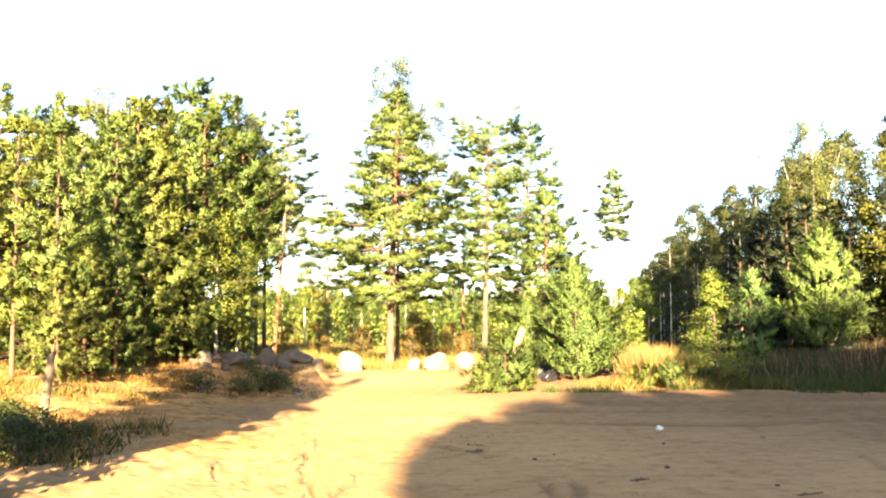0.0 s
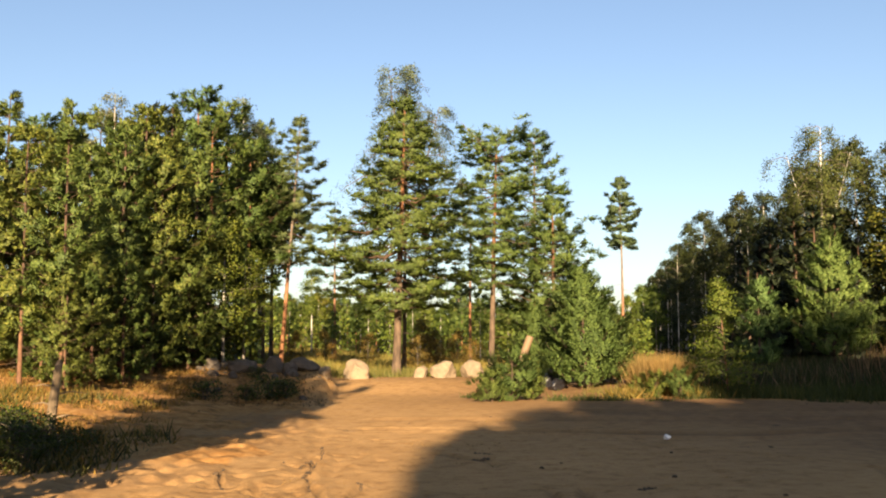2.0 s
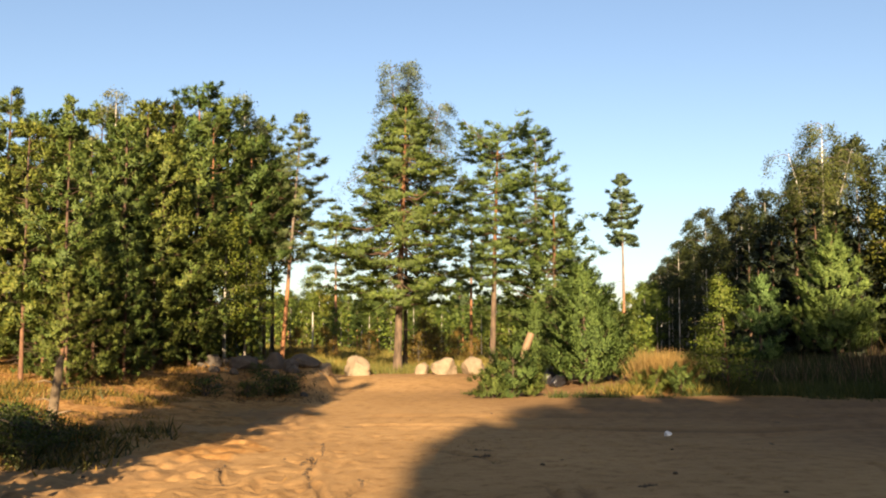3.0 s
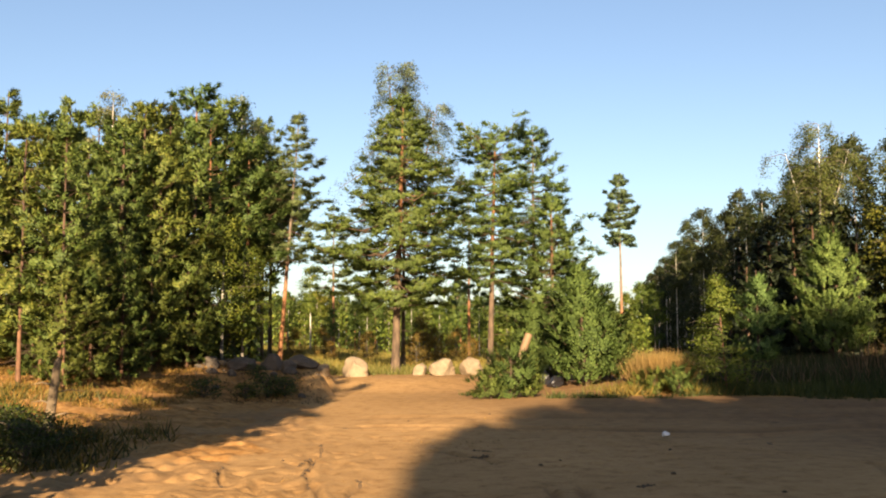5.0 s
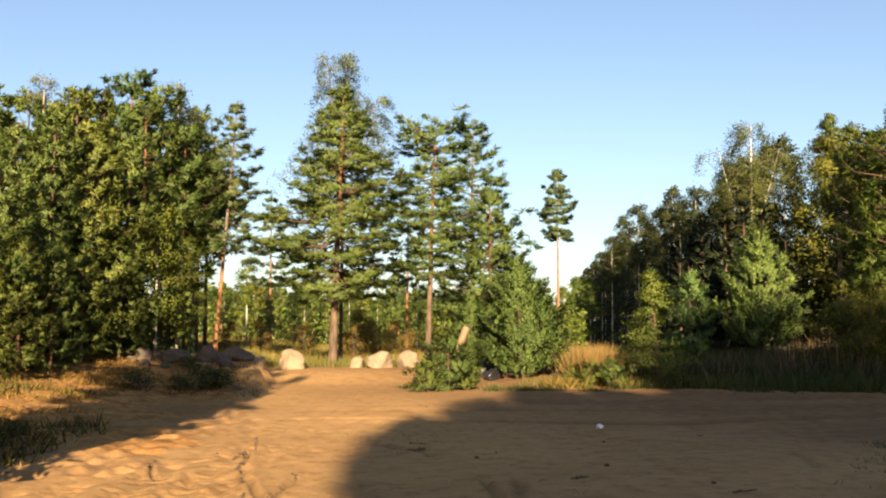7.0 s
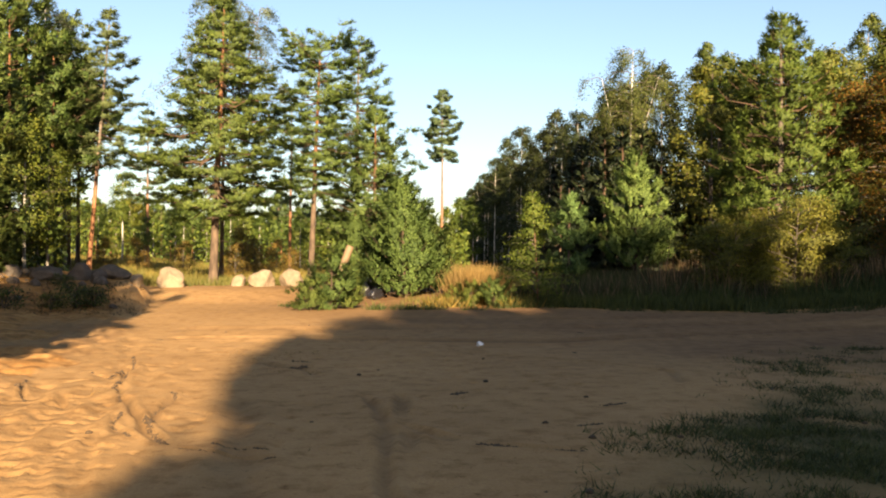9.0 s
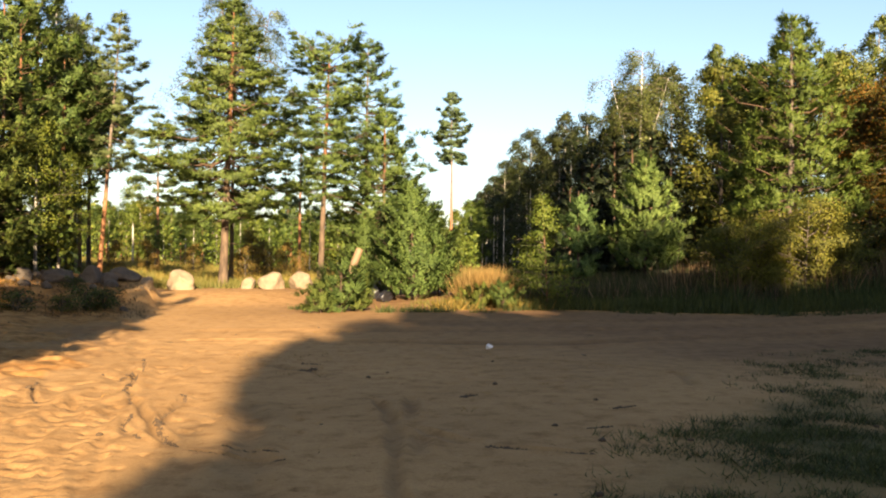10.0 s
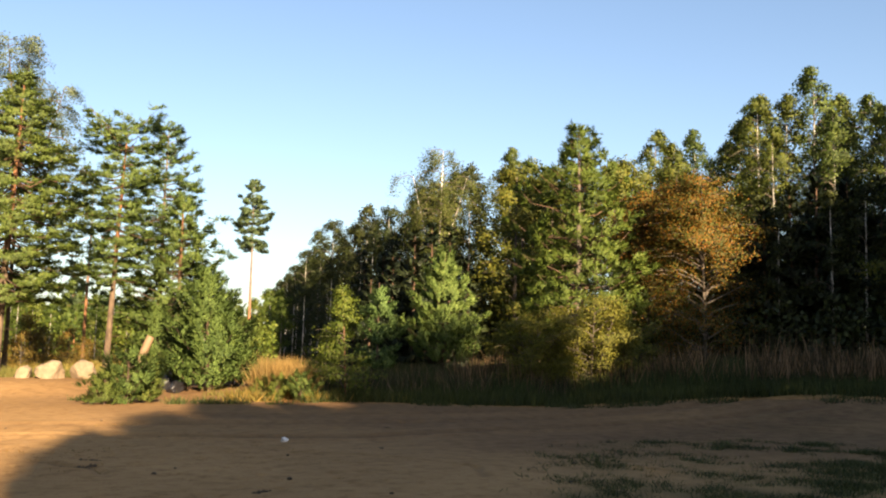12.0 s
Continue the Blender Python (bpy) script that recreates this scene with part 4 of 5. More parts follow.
left_d = stand(broadleaf(34, 10.8, 4.2, [(0, 1.4), (0.4, 1.7), (0.75, 1.2), (0.92, 0.7), (1, 0.25)], 0.09, 30, 0.9, 0.9, 7, 34, 0.075, 0.12, foliage=BIRCH_THIN, shown=2), -12.7, 38.0, "pale green birch standing among pines", "tree", LEFT_GROUP)
left_e = stand(broadleaf(35, 4.6, 0.7, [(0, 1.0), (0.4, 1.3), (0.8, 0.9), (1, 0.3)], 0.05, 34, 0.8, 0.2, 6, 30, 0.075, 0.13, foliage=FRESH, bark=BARK_BIRCH, name="broadleaf_tree", shown=1), -13.6, 31.5, "bright green young broadleaf tree", "tree", LEFT_GROUP)
for kind, az, d, tn, sc in (
        (left_a, -17.2, 29.5, 300, 0.86), (left_a, -21.2, 29.5, 200, 0.84), (left_a, -15.3, 31.0, 110, 0.85), (left_a, -23.4, 30.0, 40, 0.88), (left_a, -18.3, 32.5, 20, 1.05), (left_a, -26.3, 29.5, 250, 0.82),
        (left_f, -20.0, 30.5, 130, 0.80), (left_f, -22.2, 34.5, 210, 0.93), (left_f, -16.9, 33.0, 60, 0.9), (left_f, -18.2, 35.5, 280, 0.92),
        (left_c, -13.6, 37.0, 80, 0.93), (left_c, -11.9, 39.5, 220, 0.92), (left_c, -17.0, 38.0, 160, 0.88), (left_c, -20.8, 37.0, 120, 0.84), (left_c, -24.0, 37.0, 0, 0.80), (left_c, -14.4, 34.5, 310, 0.80), (left_c, -12.2, 36.0, 30, 0.78),
        (left_b, -22.5, 24.5, 90, 0.76), (left_b, -19.2, 33.0, 10, 0.95), (left_b, -27.6, 26.0, 170, 0.78),
        (left_d, -20.1, 34.0, 30, 0.86), (left_d, -15.0, 40.0, 130, 0.96), (left_d, -11.5, 40.5, 250, 0.90),
        (left_a, -23.5, 25.6, 20, 0.42), (left_a, -21.2, 26.4, 140, 0.5), (left_a, -20.2, 27.3, 100, 0.44), (left_a, -17.6, 28.0, 210, 0.40), (left_a, -23.9, 27.0, 310, 0.40), (left_a, -15.6, 29.6, 60, 0.48), (left_a, -22.3, 23.4, 75, 0.36), (left_a, -20.9, 24.4, 190, 0.42), (left_a, -19.2, 26.0, 30, 0.42),
        (left_e, -12.4, 33.0, 50, 0.85), (left_e, -12.9, 36.0, 150, 0.9), (left_e, -15.4, 33.0, 250, 0.8)):
    again(kind, az, d, tn, sc)
for k, az in enumerate((-11.9, -11.3, -10.8, -12.6)):
    again(screen, az, 40.5 + 1.3 * k, 90 * k, 1.12, "thin dark pine at the wood's end", LEFT_GROUP)

# the far wood across the clearing
FAR_GROUP = "trees of the far wood"
far_a = stand(broadleaf(41, 6.0, 0.8, [(0, 0.9), (0.4, 1.3), (0.75, 0.85), (1, 0.2)], 0.06, 26, 1.0, 0.4, 6, 30, 0.115, 0.18, foliage=FRESH, shown=0, fine=True), -5.0, 88.0, "green birch of the far wood", "tree", FAR_GROUP)
far_b = stand(pine(42, 6.4, 2.0, [(0, 1.0), (0.3, 1.3), (0.7, 0.8), (1, 0.2)], 0.08, 11, 5, 0.15, 0.3, tuft=2, length=0.26, width=0.035, needles=PINE, bark=BARK_FAR, spray=2.2, gap=0.09, shoot=0.32), 0.5, 86.0, "small pine of the far wood", "tree", FAR_GROUP)
far_c = stand(broadleaf(43, 5.0, 0.3, [(0, 1.0), (0.4, 1.35), (0.75, 0.9), (1, 0.25)], 0.06, 26, 0.9, 0.3, 6, 30, 0.115, 0.18, foliage=WILLOW, bark=BARK_BIRCH, name="broadleaf_tree", shown=0, fine=True), -8.0, 84.0, "yellow-green birch of the far wood", "tree", FAR_GROUP)
far_d = stand(broadleaf(44, 2.2, 0.1, [(0, 0.8), (0.4, 1.0), (0.8, 0.7), (1, 0.3)], 0.03, 20, 0.8, 0.2, 5, 34, 0.075, 0.14, foliage=RUSTY, bark=BARK_DARK, name="shrub", shown=0), -1.6, 44.0, "rusty yellowing shrub in the clearing", "shrub", "shrubs of the clearing")
far_e = stand(broadleaf(46, 6.0, 2.4, [(0, 0.5), (0.4, 0.9), (0.75, 0.7), (1, 0.2)], 0.06, 20, 0.9, 0.5, 6, 30, 0.09, 0.14, foliage=FRESH, bark=BARK_BIRCH, shown=0, fine=True), -8.4, 66.0, "young birch with bare white trunk in the clearing", "tree", FAR_GROUP)
for k in range(13):
    again(far_e, -11.5 + 20 * (k + rng.uniform(0, 1)) / 13, rng.uniform(58, 78), rng.uniform(0, 360), rng.uniform(0.5, 0.82))
for k in range(70):
    az = -13 + 24 * (k + rng.uniform(0, 1)) / 70
    d = (78, 86, 94)[k % 3] + rng.uniform(-4, 4)
    again((far_a, far_b, far_c, far_a, far_b)[k % 5], az, d, rng.uniform(0, 360), rng.uniform(0.62, 0.86) * d / 88)
for k in range(24):
    d = rng.uniform(104, 124)
    again((far_b, far_a)[k % 2], -16 + 28 * (k + rng.uniform(0, 1)) / 24, d, rng.uniform(0, 360), rng.uniform(0.72, 0.86) * d / 95)
for az, d, sc in ((11.6, 98, 1.15), (12.3, 93, 1.1), (10.8, 106, 1.05)):
    again(far_a, az, d, 40 * az, sc, "sunlit birch at the end of the dark wood")
for az, d, sc in ((-2.0, 39, 0.7), (-0.9, 46, 0.8), (1.2, 42, 0.6), (-7.6, 46, 0.7), (-9.4, 42, 0.6), (-5.0, 55, 0.8), (0.4, 58, 0.9)):
    again(far_d, az, d, rng.uniform(0, 360), sc)


# trees behind the standpoint, whose shade lies on the sand: across and along the sun's way, in metres
def behind(kind, across, along, scale, turn, rise=0.0):
    a = SUN_FROM - math.pi
    x, y = across * math.cos(a) + along * math.sin(a), -across * math.sin(a) + along * math.cos(a)
    c = copy_thing(kind, pose(x, y, gz(x, y) - 0.03, 0, 0, turn))
    c.scale = (scale, scale, scale * 1.13 + rise)
    return c


shade_tree = broadleaf(45, 10.0, 0.6, [(0, 1.7), (0.3, 2.2), (0.7, 1.8), (1, 0.6)], 0.14, 40, 0.8, 0.3, 6, 13, 0.36, 0.24, foliage=LEAF, shown=0, fine=True)
stand(shade_tree, 170, 22, "unseen dense birch shading the clearing", "tree", "trees behind the clearing")
behind(shade_tree, 0.05, -26, 0.57, 40, 0.76)
behind(shade_tree, 1.5, -27, 0.75, 250, 0.66)
behind(shade_tree, 0.85, -26.5, 0.45, 20, 0.95)
behind(shade_tree, 0.25, -25, 0.55, 200, 0.72)
behind(shade_tree, 0.0, -27.5, 0.57, 310, 0.77)
behind(shade_tree, 0.5, -29, 0.55, 170, 0.86)
behind(shade_tree, 1.75, -27, 0.85, 110, 0.62)
for s, u, sc, tn in ((1.95, -12, 0.8, 0), (3.15, -12.5, 1.08, 70), (4.35, -12, 1.06, 140), (5.85, -12, 1.06, 200), (9.6, -12, 1.45, 20), (11.7, -12, 1.43, 90), (13.1, -13.5, 1.44, 130), (15, -12, 1.16, 10), (7.7, -12, 1.2, 160), (1.9, -8.5, 0.62, 200), (3.15, -9.5, 0.8, 100),
                     (2.55, -15.5, 0.95, 50), (3.35, -15.5, 1.12, 10), (5.25, -16, 1.13, 130), (9.2, -16, 1.4, 130), (11.1, -16, 1.38, 230), (13.3, -16, 1.3, 30), (16.5, -12, 1.19, 60), (11.5, -19, 1.5, 40)):
    behind(shade_tree, s, u - 14, sc, tn, 0.47)
for s, u, sc, tn in ((18.0, -3, 1.14, 80), (20.5, -1, 1.2, 170), (22.5, -2, 1.25, 260), (24.5, -1, 1.4, 20), (19.5, -9, 1.35, 200), (22, -10, 1.45, 200),
                     (27, 1, 1.42, 20), (26, -3, 1.45, 110), (29, 1, 1.5, 60), (31.5, 3, 1.62, 120), (34.5, 5, 1.78, 200), (37.5, 5, 1.9, 250), (27.5, -6, 1.6, 20), (30, -5, 1.68, 70), (32.5, -4, 1.75, 10)):
    behind(shade_tree, s, u, sc, tn)
# unseen trees added all round to keep sky light off the sand
for az, d, sc in ((-72, 24, 0.9), (-84, 22, 1.1), (-96, 21, 1.2), (-108, 22, 1.2), (-120, 25, 1.2), (-132, 30, 1.2), (-144, 36, 1.3), (-154, 42, 1.3), (-163, 46, 1.25), (150, 34, 1.6), (138, 30, 1.6), (80, 29, 1.6), (92, 28, 1.7), (103, 28, 1.7), (114, 28, 1.7), (125, 30, 1.7)):
    again(shade_tree, az, d, 50 * sc * d, sc)
# unseen pine, its lean invented to hide the stem's shadow
leaner = stand(pine(37, 4.3, 2.3, [(0, 0.8), (0.4, 1.1), (0.8, 0.8), (1, 0.3)], 0.04, 9, 6, 0.05, 0.2, 14, 6, 0.2, 0.04, lean=(0.55, 0)), 245, 9.0, "unseen leaning pine that shades the left bank", "tree", "trees behind the clearing")
# copies kept out of view, mostly to shade the left bank and mound
for kind, s, u, sc, tn in ((shade_tree, -4.9, 7.2, 0.35, 0), (leaner, -6.9, 5.6, 1.0, -6), (leaner, -6.2, 5.4, 0.95, -9), (leaner, -6.5, 4.4, 1.0, -4), (leaner, -7.5, 5.6, 1.35, -8), (leaner, -6.9, 5.8, 1.3, -14), (screen, -5.4, 2.8, 1.3, 30), (screen, -6.4, 4.5, 1.22, 0), (screen, -5.9, 3.5, 1.08, 100),
                           (shade_tree, -19.2, 9, 0.6, 70), (shade_tree, -22.7, 10, 0.7, 70), (shade_tree, -15, -6, 0.7, 70), (shade_tree, -18.9, -2, 0.7, 70), (shade_tree, -13, -1, 0.45, 70)):
    behind(kind, s, u, sc, tn)


# ---- boulders and other things on the sand ----
def boulder(seed, w, d, h, mat=None, fine=4):
    rng = np.random.default_rng(seed)
    bm = bmesh.new()
    bmesh.ops.create_icosphere(bm, subdivisions=fine, radius=1.0)
    planes = [Vector(rng.normal(size=3)).normalized() for _ in range(10)]
    cuts = [rng.uniform(0.6, 0.88) for _ in planes]
    off = Vector(rng.uniform(-50, 50, 3))
    for v in bm.verts:
        p = v.co.copy()
        for q, c in zip(planes, cuts):
            e = p.dot(q)
            if e > c:
                p -= q * (e - c) * 0.93
        p *= 1 + 0.16 * noise.noise(p * 1.3 + off) + 0.09 * noise.noise(p * 3.7 + off) + 0.05 * noise.noise(p * 8 + off)
        v.co = Vector((p.x * w / 2, p.y * d / 2, p.z * h * 0.62 + h * 0.36))
    me = bpy.data.meshes.new("boulder")
    bm.to_mesh(me)
    bm.free()
    me.polygons.foreach_set("use_smooth", np.ones(len(me.polygons), bool))
    me.materials.append(mat or ROCK)
    return new("boulder", me)


for k, (az, d, w, h, mat, lab) in enumerate((
        (-5.78, 34.0, 1.05, 0.78, ROCK, "pale rounded granite boulder on the sand step"),
        (-1.85, 34.3, 0.68, 0.52, ROCK, "small tawny boulder in a row on sand"),
        (-0.42, 34.0, 1.2, 0.74, ROCK, "wide tawny boulder with flat faces on sand"),
        (1.3, 34.2, 1.02, 0.72, ROCK, "pale boulder beside a bushy pine"),
        (-8.8, 30.6, 1.1, 0.5, ROCK_DARK, "long grey boulder on the shaded mound"),
        (-10.6, 30.2, 0.8, 0.55, ROCK_DARK, "reddish-grey boulder on the shaded mound"),
        (-12.4, 30.0, 0.95, 0.5, ROCK_DARK, "grey boulder on the mound with shade in its colour"),
        (-14.2, 30.0, 0.55, 0.5, ROCK_DARK, "grey upright boulder under the pines"),
        (-9.7, 29.6, 0.6, 0.45, ROCK_DARK, "small half-buried boulder on the mound"),
        (-7.6, 29.8, 0.42, 0.42, ROCK, "small pale stone at the mound's end"))):
    x, y = polar(az, d)
    tagged(boulder(50 + k, w, w * 0.85, h, mat), lab, "boulder", "boulders on the sand step").matrix_basis = pose(x, y, gz(x, y) - 0.06, 0, 0, 37 * k)


rng = np.random.default_rng(33)
stones = [boulder(130 + k, 0.34, 0.28, 0.24, ROCK_DARK, 3) for k in range(3)]
for k in range(20):
    az, d = rng.uniform(-15.0, -7.4), rng.uniform(26.0, 32.5)
    x, y = polar(az, d)
    m = pose(x, y, gz(x, y) - 0.05, 0, 0, rng.uniform(0, 360))
    ob = stones[k] if k < 3 else copy_thing(stones[k % 3], m)
    ob.matrix_basis = m
    ob.scale = (rng.uniform(0.4, 1.2),) * 3
    ob.name = "stone"
    tagged(ob, "dark field stone half sunk in the mound", "stone", "stones on the mound")


def leaning_post():
    """A sawn trunk piece that leans out of the bushes."""
    t = Tubes()
    t.add([(-0.05, 0, -0.2), (0.17, 0, 0.4), (0.39, 0, 1.0), (0.6, 0, 1.55)], [0.14, 0.135, 0.13, 0.125], 12)
    t.add([(0.6, 0, 1.55), (0.6015, 0, 1.554)], [0.125, 0.001], 12)
    return part("leaning_log", t.mesh("leaning_log"), WOOD)


x, y = polar(3.75, 31.5)
tagged(leaning_post(), "pale sawn log leaning out of the bushes", "log").matrix_basis = pose(x, y, gz(x, y))
x, y = polar(6.1, 31.0)
bag = tagged(boulder(70, 0.95, 0.7, 0.75, BAG), "black plastic sack of rubbish between young pines", "rubbish sack")
bag.name = "rubbish_sack"
bag.matrix_basis = pose(x, y, gz(x, y) - 0.03)
x, y = polar(6.4, 30.4)
bag = tagged(boulder(71, 0.9, 0.6, 0.36, BAG), "flat black plastic sack lying on sand", "rubbish sack")
bag.name = "rubbish_sack"
bag.matrix_basis = pose(x, y, gz(x, y) - 0.02, 0, 0, 60)
x, y = polar(12.74, 16.0)
lit = tagged(boulder(72, 0.15, 0.11, 0.08, PAPER, 3), "crumpled white litter lying on the sand", "litter")
lit.name = "crumpled_litter"
lit.matrix_basis = pose(x, y, gz(x, y) + 0.01)


# ---- grass, weeds and litter ----
def scatter(name, label, category, xy, height, width, material, rng, per=7, spread=0.12, splay=0.35, fold=0.15):
    """Tufts of blades at the places given, as one sheet of growth."""
    n = len(xy)
    z = ground_z(xy[:, 0], xy[:, 1]) - 0.02
    c = np.repeat(np.column_stack([xy, z]), per, 0)
    tall = np.repeat(np.broadcast_to(height, n), per)
    c[:, :2] += rng.normal(0, spread, (len(c), 2))
    way = np.column_stack([rng.normal(0, splay, (len(c), 2)), np.ones(len(c))])
    v, q = needles_of(c, way, tall * rng.uniform(0.45, 1.2, len(c)), width, rng, fold)
    ob = part(name, mesh_of(name, v, [q]), material)
    return tagged(ob, label, category, kind="stuff")


def sector(rng, n, az, d, keep=None):
    a = np.radians(rng.uniform(az[0], az[1], n))
    r = np.sqrt(rng.uniform(d[0] ** 2, d[1] ** 2, n))
    p = np.stack([r * np.sin(a), r * np.cos(a)], -1)
    if keep:
        p = p[keep(p[:, 0], p[:, 1])]
    return p


rng = np.random.default_rng(9)
dice = np.random.default_rng(77)
clumpy = lambda sc, cut, seed: (lambda x, y: value_noise(x * sc, y * sc, seed) > cut)
scatter("bank_grass", "dark green grass along the sand's edge", "grass", sector(rng, 5200, (14, 56), (27.8, 33)), 0.5, 0.016, GRASS, rng, 8, 0.14, 0.3)
scatter("edge_grass", "short uneven grass fringing the sand", "grass", sector(rng, 1500, (0.8, 56), (26.2, 28.2), clumpy(0.9, 0.5, 21)), 0.25, 0.012, GRASS, rng, 8, 0.1, 0.5)


def trampled(x, y):
    """Tufts thick beside the standpoint and far to the right, thinning out over the sand."""
    far = step(y, 6.0, 10.0) * (1 - 0.75 * step(x / y, 0.8, 1.05))
    mottle = 0.55 * value_noise(x * 1.1, y * 1.1, 14) + 0.45 * value_noise(x * 4.0, y * 4.0, 16)
    share = step(x - turf_edge(y) + 1.2 * (value_noise(x * 0.9, y * 0.9, 18) - 0.5), -0.6, 1.6) * (1 - 0.7 * far) * step(mottle, 0.36 + 0.12 * far, 0.72 - 0.04 * far) * (1 - step(y, 15, 18))
    return share > dice.random(len(x))


tufts = sector(rng, 52000, (14, 56), (4.4, 19), trampled)
scatter("foreground_grass", "sparse trampled grass on shaded sand", "grass", tufts, 0.09 + 0.13 * value_noise(tufts[:, 0] * 2.5, tufts[:, 1] * 2.5, 19), 0.006, LAWN, rng, 9, 0.06, 0.6, 0.3)
scatter("tall_bank_grass", "tall dull green grass below the wood", "grass", sector(rng, 3200, (14.5, 40), (29.5, 38)), 0.95, 0.018, GRASS, rng, 7, 0.16, 0.25)
scatter("rank_herb", "brownish rank herbs below the wood", "herb", sector(rng, 900, (14.5, 30), (29.5, 37), clumpy(0.6, 0.5, 25)), 1.0, 0.02, FIREWEED, rng, 7, 0.14, 0.25)
scatter("reed_tuft", "tall dry straw-coloured grass lit by sun", "grass", sector(rng, 560, (11.2, 14.0), (28.8, 31.2)), 1.35, 0.015, STRAW, rng, 9, 0.14, 0.24)
scatter("rusty_herb", "rust-brown withering herbs among young pines", "herb", sector(rng, 170, (9.4, 16.2), (27.6, 29.4), clumpy(0.8, 0.42, 28)), 0.5, 0.03, RUSTY, rng, 9, 0.16, 0.5)
scatter("dry_tussock", "low dry straw grass between young pines", "grass", sector(rng, 300, (6, 20), (27.8, 30), clumpy(0.7, 0.55, 23)), 0.4, 0.012, MEADOW, rng, 8, 0.12, 0.3)
weeds = sector(rng, 2600, (23, 56), (30.5, 39), clumpy(0.5, 0.3, 24))
scatter("fireweed", "withered brown fireweed with fluffy tops", "weed", weeds, 0.55 + 1.2 * value_noise(weeds[:, 0] * 0.9, weeds[:, 1] * 0.9, 27) * dice.uniform(0.6, 1.2, len(weeds)), 0.026, FIREWEED, rng, 6, 0.16, 0.24, 0.04)
scatter("clearing_grass", "yellow-green grass of the clearing", "grass", sector(rng, 5500, (-14, 11), (36.5, 78)), 0.5, 0.022, MEADOW, rng, 7, 0.25, 0.35)
scatter("step_grass", "tufts of grass on the sand step", "grass", sector(rng, 700, (-8, 8), (34.6, 38)), 0.42, 0.014, MEADOW, rng, 8, 0.12, 0.35)
scatter("heath", "dry reddish heath under the pines", "heath", sector(rng, 8200, (-30, -12), (13, 34), lambda x, y: (-x - 0.12 * y + value_noise(x, y, 3) > 4.2) & (value_noise(x * 0.7, y * 0.7, 26) > 0.34)), 0.2, 0.014, HEATH, rng, 7, 0.16, 0.9)
scatter("bank_herb", "dull green and brown herbs on the left bank", "herb", sector(rng, 900, (-29, -17), (12.4, 24), lambda x, y: value_noise(x * 0.8, y * 0.8, 29) + 0.25 * step(-x - 0.33 * y, 0, 1.5) > 0.55), 0.34, 0.02, RANK, rng, 8, 0.15, 0.55)
scatter("wood_floor_growth", "dark undergrowth on the wood floor", "undergrowth", sector(rng, 3000, (10, 56), (38, 62)), 0.8, 0.04, GRASS, rng, 6, 0.3, 0.4)


def leaf_band(name, label, category, az, d, height, count, size, material, rng, foot=0.0):
    """Growth too far or too dense to tell apart: leaf clumps from the ground up to an uneven top."""
    p = sector(rng, count, az, d)
    a = np.degrees(np.arctan2(p[:, 0], p[:, 1]))
    r = np.hypot(p[:, 0], p[:, 1])
    top = height * (0.55 + 0.3 * value_noise(a * 60 / height / 4, r * 0 + 3, 31) + 0.35 * value_noise(a * 60 / height, r * 0.05, 32))
    z = ground_z(p[:, 0], p[:, 1]) + foot + (top - foot) * rng.uniform(0, 1, count) ** 0.8
    v, q = blades(np.column_stack([p, z]), rng.normal(0, 1, (count, 3)), size * rng.uniform(0.6, 1.3, count), size * 0.32, rng)
    return tagged(part(name, mesh_of(name, v, [q]), material), label, category, kind="stuff")


leaf_band("far_woods", "distant dark green woods closing the view", "woods", (-180, 180), (180, 240), 11.0, 16000, 2.1, LEAF, rng)
# these two bands get the wood's shade from their leaf colour
leaf_band("wood_undergrowth", "undergrowth between the birches with shade in its colour", "undergrowth", (17, 56), (56, 72), 3.4, 9000, 0.42, SHADE_LEAF, rng)
leaf_band("edge_undergrowth", "scrub along the birch wood with shade in its colour", "undergrowth", (21, 56), (40, 46), 3.0, 10000, 0.26, SHADE_LEAF, rng)
leaf_band("pine_undergrowth", "dark scrub beneath the pines", "undergrowth", (-34, -11.5), (31, 41), 2.1, 11000, 0.24, LEAF, rng)
leaf_band("clearing_scrub", "low green scrub before the far wood", "undergrowth", (-14, 12), (70, 100), 3.2, 14000, 0.32, FRESH, rng)


# ---- undergrowth in the left foreground ----
leafy = stand(broadleaf(61, 0.75, 0.02, [(0, 0.5), (0.5, 0.55), (1, 0.25)], 0.012, 22, 0.9, 0.1, 4, 10, 0.06, 0.08, foliage=LEAF, bark=BARK_DARK, name="low_shrub", stems=4, shown=1), -23.4, 14.3,
              "low dark leafy shrub at the sand's edge", "shrub", "low shrubs beside the sand", scale=0.7)
rng = np.random.default_rng(12)
for az, d, sc in ((-24.9, 14.0, 0.75), (-25.8, 15.0, 0.8), (-22.3, 14.6, 0.5), (-23.8, 15.4, 0.7), (-21.2, 15.4, 0.42), (-25.2, 16.4, 0.75), (-27.5, 14.5, 0.8), (-26.4, 13.4, 0.7),
                  (-27.6, 16.0, 0.9), (-22.8, 13.9, 0.45), (-24.2, 13.2, 0.5)):
    again(leafy, az, d, rng.uniform(0, 360), sc)


